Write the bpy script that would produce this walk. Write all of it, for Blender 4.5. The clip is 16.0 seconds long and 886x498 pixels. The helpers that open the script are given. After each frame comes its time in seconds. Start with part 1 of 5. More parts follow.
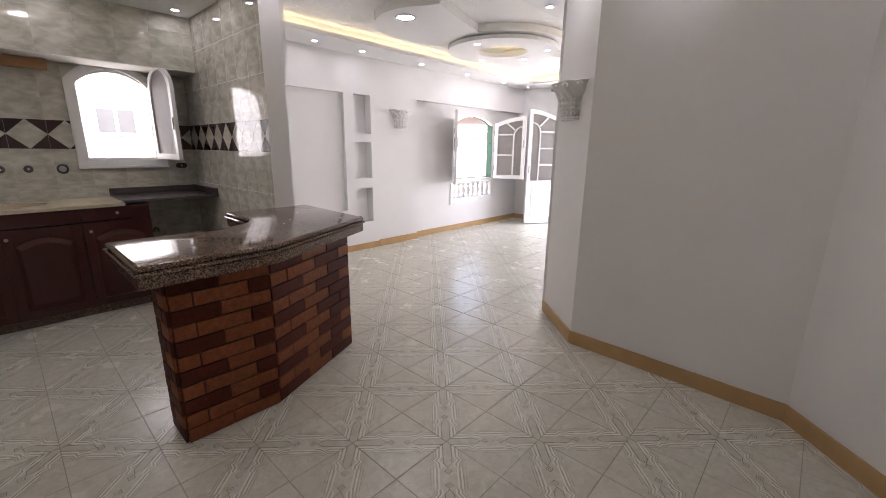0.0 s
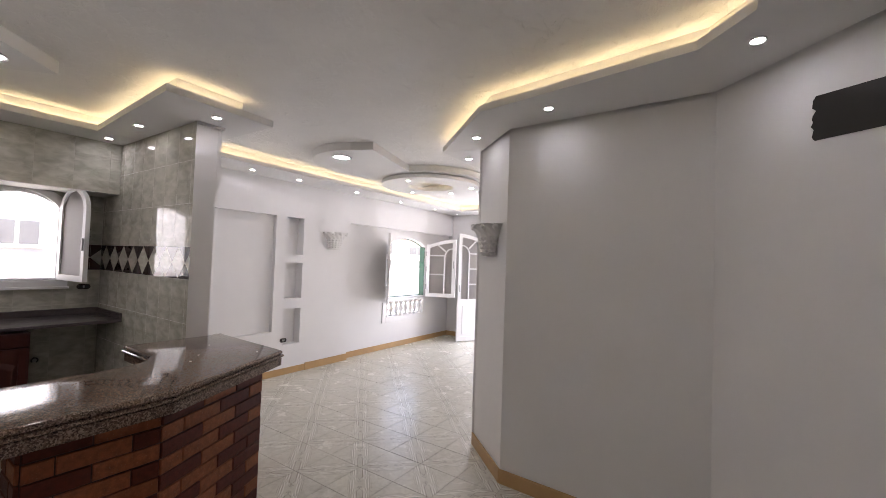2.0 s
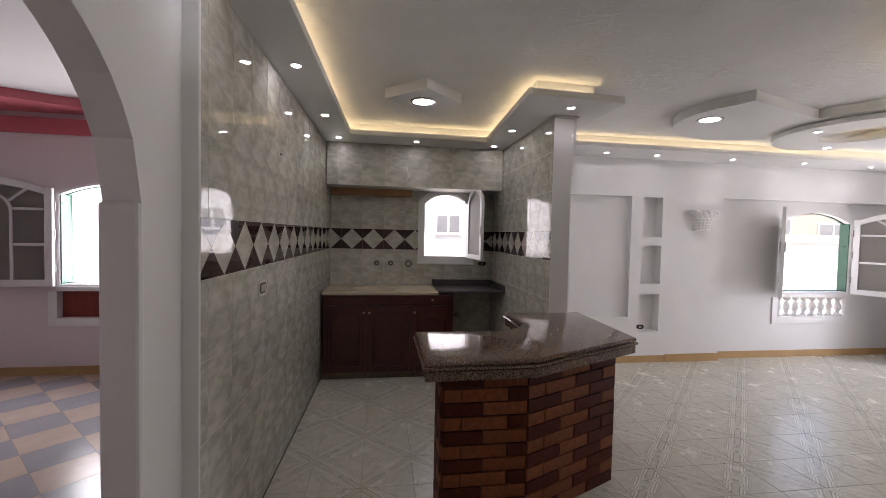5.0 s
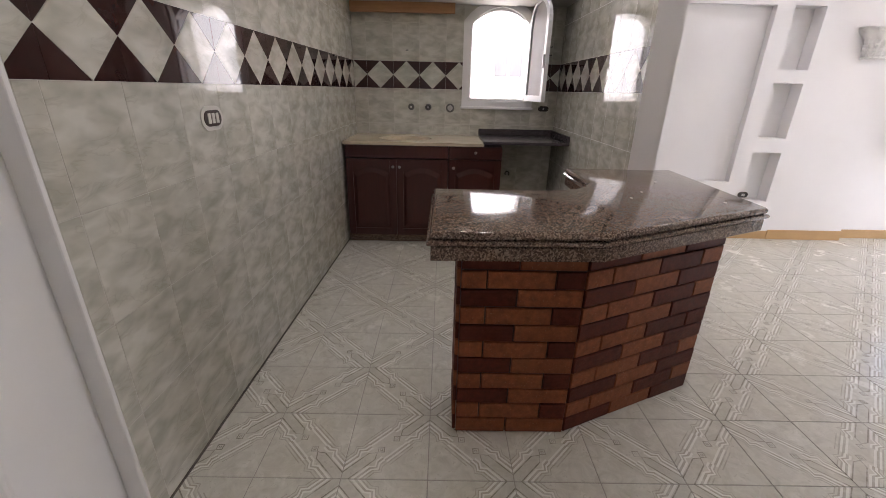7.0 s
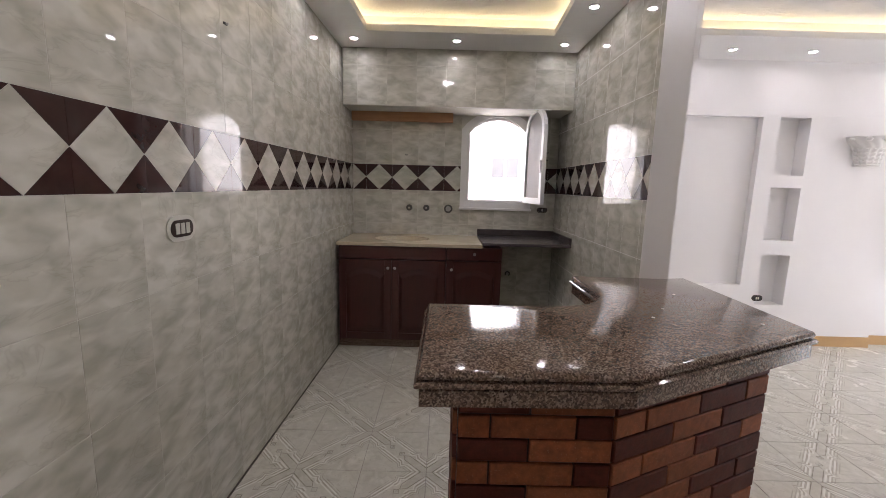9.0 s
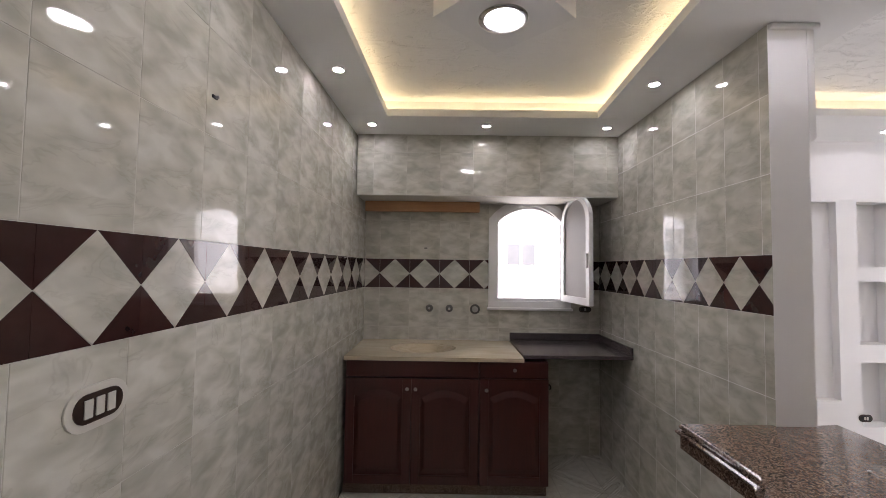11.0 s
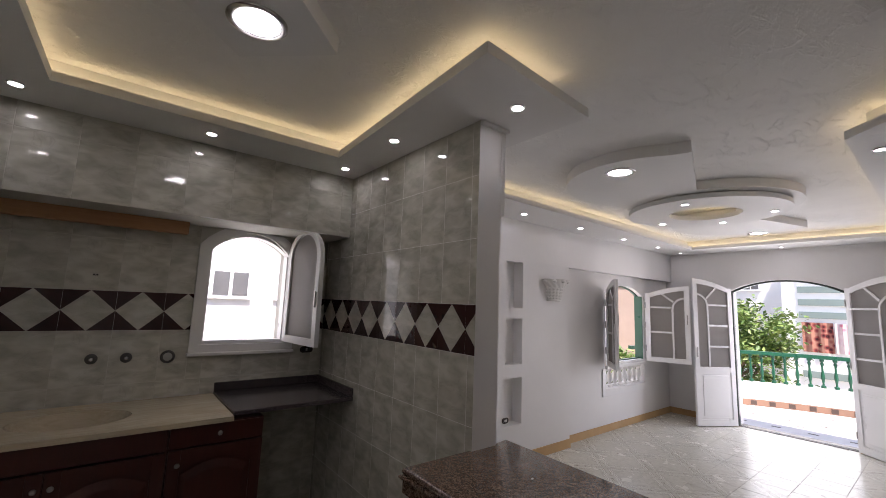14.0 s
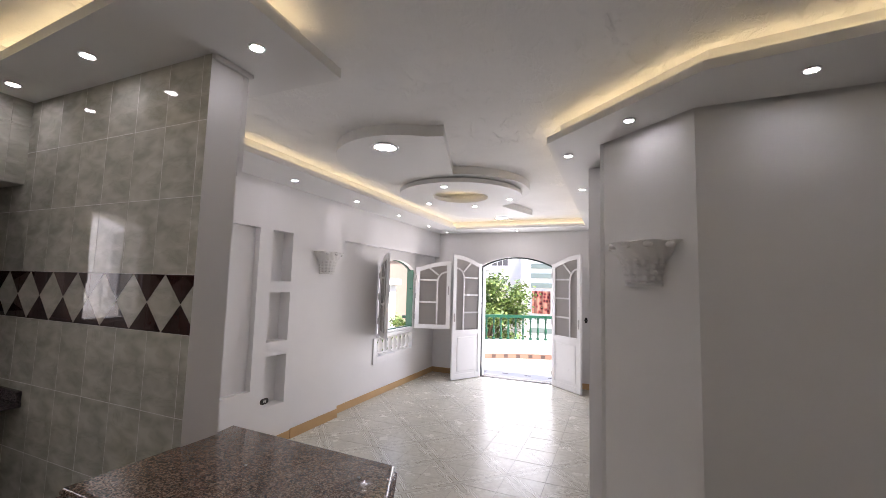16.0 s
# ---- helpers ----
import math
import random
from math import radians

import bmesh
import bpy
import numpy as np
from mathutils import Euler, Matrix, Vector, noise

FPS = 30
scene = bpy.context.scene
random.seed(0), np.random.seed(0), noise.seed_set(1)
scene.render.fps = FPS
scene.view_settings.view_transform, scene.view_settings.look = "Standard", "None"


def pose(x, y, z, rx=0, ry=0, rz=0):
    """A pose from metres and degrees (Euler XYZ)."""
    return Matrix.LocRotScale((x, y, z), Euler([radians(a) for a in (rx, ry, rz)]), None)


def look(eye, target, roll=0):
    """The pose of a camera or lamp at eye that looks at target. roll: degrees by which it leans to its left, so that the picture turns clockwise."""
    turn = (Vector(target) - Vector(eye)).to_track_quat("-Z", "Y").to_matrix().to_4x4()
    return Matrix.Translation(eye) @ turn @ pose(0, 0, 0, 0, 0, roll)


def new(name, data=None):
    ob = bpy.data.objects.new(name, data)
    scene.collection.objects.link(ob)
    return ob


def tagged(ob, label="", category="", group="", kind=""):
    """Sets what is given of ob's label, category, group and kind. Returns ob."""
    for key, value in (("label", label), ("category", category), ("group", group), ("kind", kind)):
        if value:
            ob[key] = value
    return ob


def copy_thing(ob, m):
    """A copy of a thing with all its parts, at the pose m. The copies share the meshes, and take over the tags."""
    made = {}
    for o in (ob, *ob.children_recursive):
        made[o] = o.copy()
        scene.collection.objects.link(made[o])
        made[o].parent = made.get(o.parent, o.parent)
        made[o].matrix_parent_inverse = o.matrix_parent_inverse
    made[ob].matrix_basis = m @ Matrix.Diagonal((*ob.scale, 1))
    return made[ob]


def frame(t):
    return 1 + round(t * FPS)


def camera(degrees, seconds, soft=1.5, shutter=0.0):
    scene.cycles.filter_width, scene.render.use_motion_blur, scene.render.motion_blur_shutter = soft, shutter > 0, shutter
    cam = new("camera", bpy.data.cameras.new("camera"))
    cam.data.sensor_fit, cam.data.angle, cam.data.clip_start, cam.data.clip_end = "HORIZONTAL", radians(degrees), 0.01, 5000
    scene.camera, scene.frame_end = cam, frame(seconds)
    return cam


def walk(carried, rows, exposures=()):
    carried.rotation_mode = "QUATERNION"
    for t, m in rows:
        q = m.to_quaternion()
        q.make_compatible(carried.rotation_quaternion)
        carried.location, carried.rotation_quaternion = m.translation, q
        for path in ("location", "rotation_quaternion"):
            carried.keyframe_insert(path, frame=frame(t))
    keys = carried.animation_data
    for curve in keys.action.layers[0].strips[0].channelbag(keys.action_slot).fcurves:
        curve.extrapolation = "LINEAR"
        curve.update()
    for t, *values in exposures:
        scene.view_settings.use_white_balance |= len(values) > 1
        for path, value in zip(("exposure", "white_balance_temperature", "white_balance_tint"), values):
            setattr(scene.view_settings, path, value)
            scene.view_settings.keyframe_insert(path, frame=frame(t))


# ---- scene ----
cam = camera(94.9, 16.0, 0.7)
PATH = [
    (0, (-0.063, 0.344, 1.409), (-1.376, 1.774, 0.93), 0.7),
    (0.5, (-0.038, 0.335, 1.446), (-1.233, 1.894, 1.07), 1.0),
    (1, (0.0, 0.341, 1.491), (-1.157, 1.956, 1.259), 2.3),
    (1.5, (0.01, 0.338, 1.526), (-1.139, 1.97, 1.406), 1.8),
    (2, (0.02, 0.358, 1.57), (-1.099, 2.014, 1.63), 2.0),
    (2.5, (0.045, 0.387, 1.623), (-1.064, 2.025, 1.914), 2.1),
    (3, (0.047, 0.394, 1.642), (-1.266, 1.849, 2.041), 0.8),
    (3.5, (0.034, 0.403, 1.636), (-1.521, 1.596, 2.036), 0.2),
    (4, (0.008, 0.381, 1.621), (-1.735, 1.283, 2.005), -0.0),
    (4.5, (-0.004, 0.381, 1.62), (-1.898, 0.953, 1.914), 0.1),
    (5, (-0.037, 0.437, 1.567), (-2.014, 0.732, 1.494), 1.3),
    (5.2, (-0.084, 0.467, 1.535), (-2.048, 0.759, 1.295), 1.0),
    (7.3, (-0.841, 0.748, 1.362), (-2.7, 0.753, 0.623), 1.3),
    (7.5, (-0.877, 0.791, 1.364), (-2.753, 0.777, 0.671), 1.5),
    (8, (-0.903, 0.828, 1.381), (-2.833, 0.802, 0.857), 0.8),
    (8.2, (-0.914, 0.827, 1.391), (-2.861, 0.795, 0.938), 1.1),
    (10.3, (-1.392, 0.472, 1.47), (-3.384, 0.452, 1.289), 0.4),
    (10.5, (-1.48, 0.473, 1.49), (-3.474, 0.387, 1.374), 0.1),
    (11, (-1.586, 0.501, 1.54), (-3.584, 0.489, 1.632), 0.8),
    (11.5, (-1.653, 0.459, 1.579), (-3.618, 0.619, 1.911), 0.8),
    (12, (-1.709, 0.427, 1.611), (-3.621, 0.757, 2.094), 1.6),
    (12.5, (-1.731, 0.411, 1.636), (-3.585, 0.928, 2.178), 3.0),
    (13, (-1.737, 0.402, 1.64), (-3.527, 1.127, 2.16), 3.0),
    (13.5, (-1.754, 0.412, 1.637), (-3.433, 1.425, 2.028), 2.7),
    (14, (-1.766, 0.436, 1.611), (-3.317, 1.671, 1.876), 2.2),
    (14.5, (-1.749, 0.493, 1.592), (-3.064, 1.988, 1.783), 2.3),
    (15, (-1.705, 0.551, 1.589), (-2.805, 2.213, 1.764), 2.6),
    (15.5, (-1.676, 0.614, 1.604), (-2.58, 2.387, 1.794), 2.1),
    (16, (-1.642, 0.677, 1.598), (-2.423, 2.51, 1.774), 1.6),
]

EXPOSURES = [(t, e, 6500 if 10 < t < 13.2 else 6600, 22) for t, e in ((0.0, 2.46), (1.5, 2.34), (3.5, 2.14), (4.5, 2.15), (5.0, 1.90), (7.5, 2.78), (8.2, 2.70), (10.5, 2.60), (11.2, 2.53), (12.5, 2.17), (13.5, 1.73), (14.0, 1.34), (14.5, 1.30), (15.0, 1.30), (15.5, 1.78), (16.0, 1.80))]
walk(cam, [(t, look(eye, target, roll)) for t, eye, target, roll in PATH], EXPOSURES)

# ---- world, sun and large lights ----
SUN_ELEV, SUN_AZ = 64.0, 108.0
world = bpy.data.worlds.new("sky")
scene.world = world
world.use_nodes = True
wn = world.node_tree.nodes
sky = wn.new("ShaderNodeTexSky")
sky.sky_type = "NISHITA"
sky.sun_disc = False
sky.sun_elevation = radians(SUN_ELEV)
sky.sun_rotation = radians(SUN_AZ)
wn["Background"].inputs[1].default_value = 0.15
world.node_tree.links.new(sky.outputs[0], wn["Background"].inputs[0])
sun = new("sun", bpy.data.lights.new("sun", "SUN"))
sun.data.energy, sun.data.angle, sun.data.color = 5.0, radians(0.5), (1.0, 0.96, 0.9)
sun_dir = Vector((math.sin(radians(SUN_AZ)) * math.cos(radians(SUN_ELEV)), math.cos(radians(SUN_AZ)) * math.cos(radians(SUN_ELEV)), math.sin(radians(SUN_ELEV))))
sun.matrix_world = look(sun_dir * 40, (0, 0, 0))


def daylight(name, eye, target, w, h, watts, colour=(0.93, 0.97, 1.0)):
    """Sky light standing in a window's opening."""
    ob = new(name, bpy.data.lights.new(name, "AREA"))
    ob.data.shape, ob.data.size, ob.data.size_y = "RECTANGLE", w, h
    ob.data.energy, ob.data.color = watts, colour
    ob.matrix_world = look(eye, target)
    return ob


daylight("daylight_balcony", (-3.24, 8.02, 1.08), (-3.24, 0, 0.6), 1.2, 1.95, 11.5)
daylight("daylight_living", (-4.94, 6.32, 1.4), (0, 6.32, 1.1), 1.1, 1.0, 1.0)
daylight("daylight_kitchen", (-5.28, 1.2, 1.68), (0, 1.2, 1.3), 0.5, 0.7, 0.4)
daylight("daylight_bedroom", (-4.98, -2.3, 1.45), (0, -2.3, 1.0), 1.1, 1.0, 10)

# ---- materials ----


class Nodes:
    """A small helper for node materials."""

    def __init__(self, name):
        self.m = bpy.data.materials.new(name)
        self.m.use_nodes = True
        self.t = self.m.node_tree
        self.b = self.t.nodes["Principled BSDF"]

    def n(self, kind, **props):
        node = self.t.nodes.new(kind)
        for k, v in props.items():
            if k == "operation":
                node.operation = v
            elif k == "blend_type":
                node.blend_type = v
            elif k == "data_type":
                node.data_type = v
        return node

    def l(self, a, b):
        self.t.links.new(a, b)

    def val(self, sock, v):
        sock.default_value = v

    def math(self, op, a, b=None):
        node = self.n("ShaderNodeMath", operation=op)
        for i, v in enumerate((a, b)):
            if v is None:
                continue
            if isinstance(v, (int, float)):
                node.inputs[i].default_value = v
            else:
                self.l(v, node.inputs[i])
        return node.outputs[0]

    def coords(self, kind="Object"):
        return self.n("ShaderNodeTexCoord").outputs[kind]

    def noise(self, scale, detail=4.0, rough=0.55, vec=None, dist=0.0):
        node = self.n("ShaderNodeTexNoise")
        node.inputs["Scale"].default_value = scale
        node.inputs["Detail"].default_value = detail
        node.inputs["Roughness"].default_value = rough
        node.inputs["Distortion"].default_value = dist
        self.l(vec if vec is not None else self.coords(), node.inputs["Vector"])
        return node.outputs[0]

    def ramp(self, fac, stops):
        node = self.n("ShaderNodeValToRGB")
        els = node.color_ramp.elements
        while len(els) < len(stops):
            els.new(0.5)
        for e, (p, c) in zip(els, stops):
            e.position, e.color = p, (*c, 1)
        self.l(fac, node.inputs[0])
        return node.outputs[0]

    def mix(self, fac, a, b, blend="MIX"):
        node = self.n("ShaderNodeMix", data_type="RGBA", blend_type=blend)
        for sock, v in ((node.inputs["Factor"], fac), (node.inputs[6], a), (node.inputs[7], b)):
            if isinstance(v, (int, float)):
                sock.default_value = v
            elif isinstance(v, tuple):
                sock.default_value = (*v, 1)
            else:
                self.l(v, sock)
        return node.outputs[2]

    def bump(self, height, strength, distance=0.01):
        node = self.n("ShaderNodeBump")
        node.inputs["Strength"].default_value = strength
        node.inputs["Distance"].default_value = distance
        self.l(height, node.inputs["Height"])
        self.l(node.outputs[0], self.b.inputs["Normal"])

    def set(self, colour=None, rough=None, metal=None):
        for key, v in (("Base Color", colour), ("Roughness", rough), ("Metallic", metal)):
            if v is None:
                continue
            if isinstance(v, (int, float)):
                self.b.inputs[key].default_value = v
            elif isinstance(v, tuple):
                self.b.inputs[key].default_value = (*v, 1)
            else:
                self.l(v, self.b.inputs[key])
        return self.m


def world_pos(k):
    return k.n("ShaderNodeNewGeometry").outputs["Position"]


def paint(name, c, rough=0.6, vary=0.06, bump=0.05, scale=1.2, grain=90.0):
    """Painted plaster: broad unevenness and a fine roller grain."""
    k = Nodes(name)
    p = world_pos(k)
    a = k.noise(scale, 5, 0.6, p)
    lo = tuple(x * (1 - vary) for x in c)
    hi = tuple(min(1, x * (1 + vary * 0.4)) for x in c)
    col = k.ramp(a, [(0.3, lo), (0.7, hi)])
    r = k.math("ADD", k.math("MULTIPLY", k.noise(7, 3, 0.5, p), 0.14), rough - 0.07)
    h = k.math("ADD", k.noise(grain, 3, 0.6, p), k.math("MULTIPLY", k.noise(6, 3, 0.5, p), 1.5))
    k.bump(h, bump, 0.004)
    return k.set(col, r)


def rough_ceiling(name):
    """Trowelled stucco: ridged relief."""
    k = Nodes(name)
    p = world_pos(k)
    st = k.n("ShaderNodeMapping")
    k.l(p, st.inputs["Vector"])
    st.inputs["Scale"].default_value = (1.0, 0.62, 1.0)
    v = st.outputs[0]
    a = k.noise(13, 6, 0.66, v, 1.1)
    b = k.noise(52, 4, 0.6, v, 0.4)
    patch = k.ramp(k.noise(1.7, 3, 0.5, p), [(0.38, (0.25, 0.25, 0.25)), (0.62, (1, 1, 1))])
    pits = k.math("MULTIPLY", k.math("MAXIMUM", k.math("SUBTRACT", a, 0.52), 0.0), 4.0)
    h = k.math("ADD", k.math("MULTIPLY", pits, patch), k.math("MULTIPLY", b, 0.22))
    k.bump(h, 0.75, 0.014)
    col = k.ramp(k.noise(2.2, 4, 0.6, p), [(0.3, (0.83, 0.825, 0.81)), (0.7, (0.89, 0.885, 0.87))])
    return k.set(col, 0.75)


def wall_tile_mat(name):
    """Glazed cream tile: slanting grey-green clouds, thin broken veins and a softly pillowed face; four printed faces."""
    k = Nodes(name)
    oi = k.n("ShaderNodeObjectInfo").outputs["Random"]
    face = k.math("FLOOR", k.math("MULTIPLY", oi, 4.0))
    off = k.n("ShaderNodeVectorMath", operation="ADD")
    k.l(k.coords(), off.inputs[0])
    sc = k.n("ShaderNodeCombineXYZ")
    for i in range(3):
        k.l(k.math("MULTIPLY", face, 1.7 + 0.9 * i), sc.inputs[i])
    k.l(sc.outputs[0], off.inputs[1])
    slant = k.n("ShaderNodeMapping")
    slant.inputs["Rotation"].default_value = (0, radians(38), 0)
    slant.inputs["Scale"].default_value = (0.62, 1.0, 1.25)
    k.l(off.outputs[0], slant.inputs["Vector"])
    v = slant.outputs[0]
    cloud = k.noise(14.0, 1.8, 0.5, v, 0.4)
    fine = k.noise(42, 5, 0.6, v, 0.8)
    # cloud print, its contrast raised to stand in for the shaded relief
    col = k.ramp(cloud, [(0.27, (0.395, 0.382, 0.317)), (0.48, (0.53, 0.515, 0.442)), (0.68, (0.655, 0.638, 0.568))])
    vein = k.math("ABSOLUTE", k.math("SUBTRACT", k.noise(6.5, 4, 0.55, v, 1.3), 0.5))
    gate = k.math("GREATER_THAN", k.noise(5.0, 2, 0.5, v), 0.5)
    vm = k.ramp(k.math("ADD", vein, k.math("MULTIPLY", gate, 0.05)), [(0.0, (0.62, 0.60, 0.55)), (0.022, (1, 1, 1))])
    col = k.mix(0.28, col, vm, "MULTIPLY")
    col = k.mix(0.06, col, k.ramp(fine, [(0.3, (0.45, 0.44, 0.4)), (0.7, (0.85, 0.84, 0.8))]))
    col = k.mix(k.math("MULTIPLY", oi, 0.10), col, (0.40, 0.385, 0.32))
    k.bump(k.noise(9, 1, 0.4, v, 0.2), 0.10, 0.008)
    k.set(col, 0.04)
    k.b.inputs["IOR"].default_value = 1.42
    return k.m


def glazed(name, c, rough=0.035):
    k = Nodes(name)
    p = k.coords()
    col = k.ramp(k.noise(9, 4, 0.6, p), [(0.3, tuple(x * 0.75 for x in c)), (0.7, tuple(x * 1.15 for x in c))])
    k.bump(k.noise(10, 2, 0.5, p), 0.06, 0.003)
    return k.set(col, rough)


def floor_tile_mat(name):
    """Ceramic floor tile: one diagonal strapwork band with notches and links on a travertine ground."""
    k = Nodes(name)
    p = k.coords()
    sep = k.n("ShaderNodeSeparateXYZ")
    k.l(p, sep.inputs[0])
    x, y = sep.outputs[0], sep.outputs[1]
    s = 0.7071
    d = k.math("ABSOLUTE", k.math("MULTIPLY", k.math("SUBTRACT", x, y), s))
    u = k.math("ABSOLUTE", k.math("MULTIPLY", k.math("ADD", x, y), s))

    def near(val, at, w):
        return k.math("LESS_THAN", k.math("ABSOLUTE", k.math("SUBTRACT", val, at)), w)

    step = k.math("MULTIPLY", k.math("LESS_THAN", u, 0.060), 0.013)
    notch = k.math("MAXIMUM", k.math("SUBTRACT", 0.020, k.math("ABSOLUTE", k.math("SUBTRACT", u, 0.105))), 0.0)
    dd = k.math("SUBTRACT", k.math("SUBTRACT", d, step), k.math("MULTIPLY", notch, 0.8))
    broad = near(dd, 0.0385, 0.0042)
    for at, w in ((0.0535, 0.0030), (0.0660, 0.0022)):
        broad = k.math("MAXIMUM", broad, near(dd, at, w))
    pale = k.math("MAXIMUM", near(dd, 0.0300, 0.0040), near(dd, 0.0465, 0.0040))
    box_d = k.math("ADD", d, k.math("MULTIPLY", k.math("MAXIMUM", k.math("SUBTRACT", 0.088, u), 0.0), 0.75))
    box_in = k.math("MULTIPLY", k.math("LESS_THAN", box_d, 0.0215), k.math("GREATER_THAN", u, 0.062))
    fine_l = k.math("MULTIPLY", near(box_d, 0.0200, 0.0024), k.math("GREATER_THAN", u, 0.060))
    di = k.math("ADD", d, k.math("ABSOLUTE", k.math("SUBTRACT", u, 0.040)))
    fine_l = k.math("MAXIMUM", fine_l, near(di, 0.0165, 0.0030))
    fine_l = k.math("MAXIMUM", fine_l, near(di, 0.0060, 0.0018))
    wp = world_pos(k)
    fade = k.ramp(k.noise(19, 4, 0.65, wp), [(0.34, (0.25, 0.25, 0.25)), (0.58, (1, 1, 1))])
    oi = k.n("ShaderNodeObjectInfo").outputs["Random"]
    mott = k.noise(15, 5, 0.66, wp, 1.2)
    ground = k.ramp(mott, [(0.28, (0.50, 0.480, 0.405)), (0.5, (0.60, 0.58, 0.505)), (0.72, (0.68, 0.66, 0.585))])
    speck = k.math("MULTIPLY", k.math("GREATER_THAN", k.noise(46, 4, 0.7, wp, 1.0), 0.60), k.math("GREATER_THAN", mott, 0.53))
    ground = k.mix(k.math("MULTIPLY", speck, 0.35), ground, (0.34, 0.31, 0.24))
    ground = k.mix(k.math("MULTIPLY", k.math("MULTIPLY", box_in, fade), 0.24), ground, (0.36, 0.335, 0.265))
    ground = k.mix(k.math("MULTIPLY", oi, 0.12), ground, (0.50, 0.455, 0.37))
    ground = k.mix(k.math("MULTIPLY", pale, 0.75), ground, (0.78, 0.765, 0.70))
    col = k.mix(k.math("MULTIPLY", k.math("MULTIPLY", broad, fade), 0.52), ground, (0.27, 0.245, 0.185))
    col = k.mix(k.math("MULTIPLY", k.math("MULTIPLY", fine_l, fade), 0.72), col, (0.15, 0.13, 0.095))
    stain = k.noise(1.6, 5, 0.65, wp)
    col = k.mix(k.math("MULTIPLY", k.math("MAXIMUM", k.math("SUBTRACT", stain, 0.52), 0.0), 1.1), col, (0.38, 0.35, 0.285))
    rough = k.math("ADD", k.math("MULTIPLY", k.noise(5, 4, 0.6, wp), 0.20), 0.15)
    lines = k.math("ADD", k.math("MULTIPLY", broad, 0.6), fine_l)
    h = k.math("SUBTRACT", k.math("MULTIPLY", k.noise(20, 4, 0.62, wp, 0.6), 1.0), k.math("MULTIPLY", lines, 0.7))
    k.bump(h, 0.26, 0.005)
    k.b.inputs["IOR"].default_value = 1.38
    return k.set(col, rough)


def granite(name, ca, cb, cc, rough=0.1, scale=120):
    k = Nodes(name)
    p = k.coords()
    v = k.n("ShaderNodeTexVoronoi")
    v.inputs["Scale"].default_value = scale
    k.l(p, v.inputs["Vector"])
    sep = k.n("ShaderNodeSeparateColor")
    k.l(v.outputs["Color"], sep.inputs[0])
    col = k.ramp(sep.outputs[0], [(0.2, ca), (0.55, cb), (0.9, cc)])
    big = k.noise(34, 5, 0.65, p, 0.6)
    col = k.mix(0.35, col, k.ramp(big, [(0.35, ca), (0.65, cb)]))
    k.bump(k.noise(200, 2, 0.5, p), 0.02, 0.001)
    k.set(col, k.math("ADD", k.math("MULTIPLY", k.noise(8, 3, 0.5, p), 0.12), rough - 0.03))
    return k.m


def wood(name, ca, cb, rough=0.35, axis=2):
    k = Nodes(name)
    st = k.n("ShaderNodeMapping")
    k.l(k.coords(), st.inputs["Vector"])
    sc = [14.0, 14.0, 14.0]
    sc[axis] = 1.3
    st.inputs["Scale"].default_value = sc
    g = k.noise(3.2, 6, 0.62, st.outputs[0], 0.8)
    col = k.ramp(g, [(0.3, ca), (0.7, cb)])
    col = k.mix(0.35, col, k.ramp(k.noise(3, 3, 0.5), [(0.3, ca), (0.7, cb)]))
    k.bump(g, 0.02, 0.001)
    return k.set(col, rough)


def brick_mat(name, c, specks=0.5):
    k = Nodes(name)
    p = world_pos(k)
    oi = k.n("ShaderNodeObjectInfo").outputs["Random"]
    col = k.ramp(k.noise(38, 5, 0.65, p), [(0.3, tuple(x * 0.62 for x in c)), (0.7, tuple(x * 1.15 for x in c))])
    col = k.mix(k.math("MULTIPLY", oi, 0.45), col, tuple(x * 0.62 for x in c))
    sp = k.math("GREATER_THAN", k.noise(150, 2, 0.5, p), 0.67)
    col = k.mix(k.math("MULTIPLY", sp, specks), col, (0.42, 0.30, 0.22))
    k.bump(k.noise(60, 5, 0.7, p), 0.4, 0.004)
    k.b.inputs["Specular IOR Level"].default_value = 0.14
    return k.set(col, k.math("ADD", k.math("MULTIPLY", k.noise(12, 3, 0.5, p), 0.25), 0.42))


def emit(name, c, strength):
    k = Nodes(name)
    k.set(c, 0.4)
    k.b.inputs["Emission Color"].default_value = (*c, 1)
    k.b.inputs["Emission Strength"].default_value = strength
    return k.m


def metal(name, c, rough=0.2):
    k = Nodes(name)
    k.set(c, k.math("ADD", k.math("MULTIPLY", k.noise(40, 3, 0.5), 0.12), rough - 0.06), 1.0)
    return k.m


def glass_mat(name, c, rough):
    k = Nodes(name)
    k.set(c, k.math("ADD", k.math("MULTIPLY", k.noise(9, 4, 0.6), 0.15), rough))
    k.b.inputs["Transmission Weight"].default_value = 0.55
    k.b.inputs["IOR"].default_value = 1.3
    return k.m


def leaf_mat(name):
    k = Nodes(name)
    rnd = k.n("ShaderNodeNewGeometry").outputs["Random Per Island"]
    col = k.ramp(rnd, [(0.0, (0.045, 0.10, 0.015)), (0.5, (0.10, 0.17, 0.03)), (1.0, (0.19, 0.25, 0.06))])
    return k.set(col, 0.55)


def rug_mat(name, ca, cb, cc):
    k = Nodes(name)
    w = k.n("ShaderNodeTexVoronoi")
    w.inputs["Scale"].default_value = 5.0
    k.l(k.coords(), w.inputs["Vector"])
    col = k.ramp(w.outputs["Distance"], [(0.2, ca), (0.35, cb), (0.6, cc)])
    return k.set(col, 0.95)


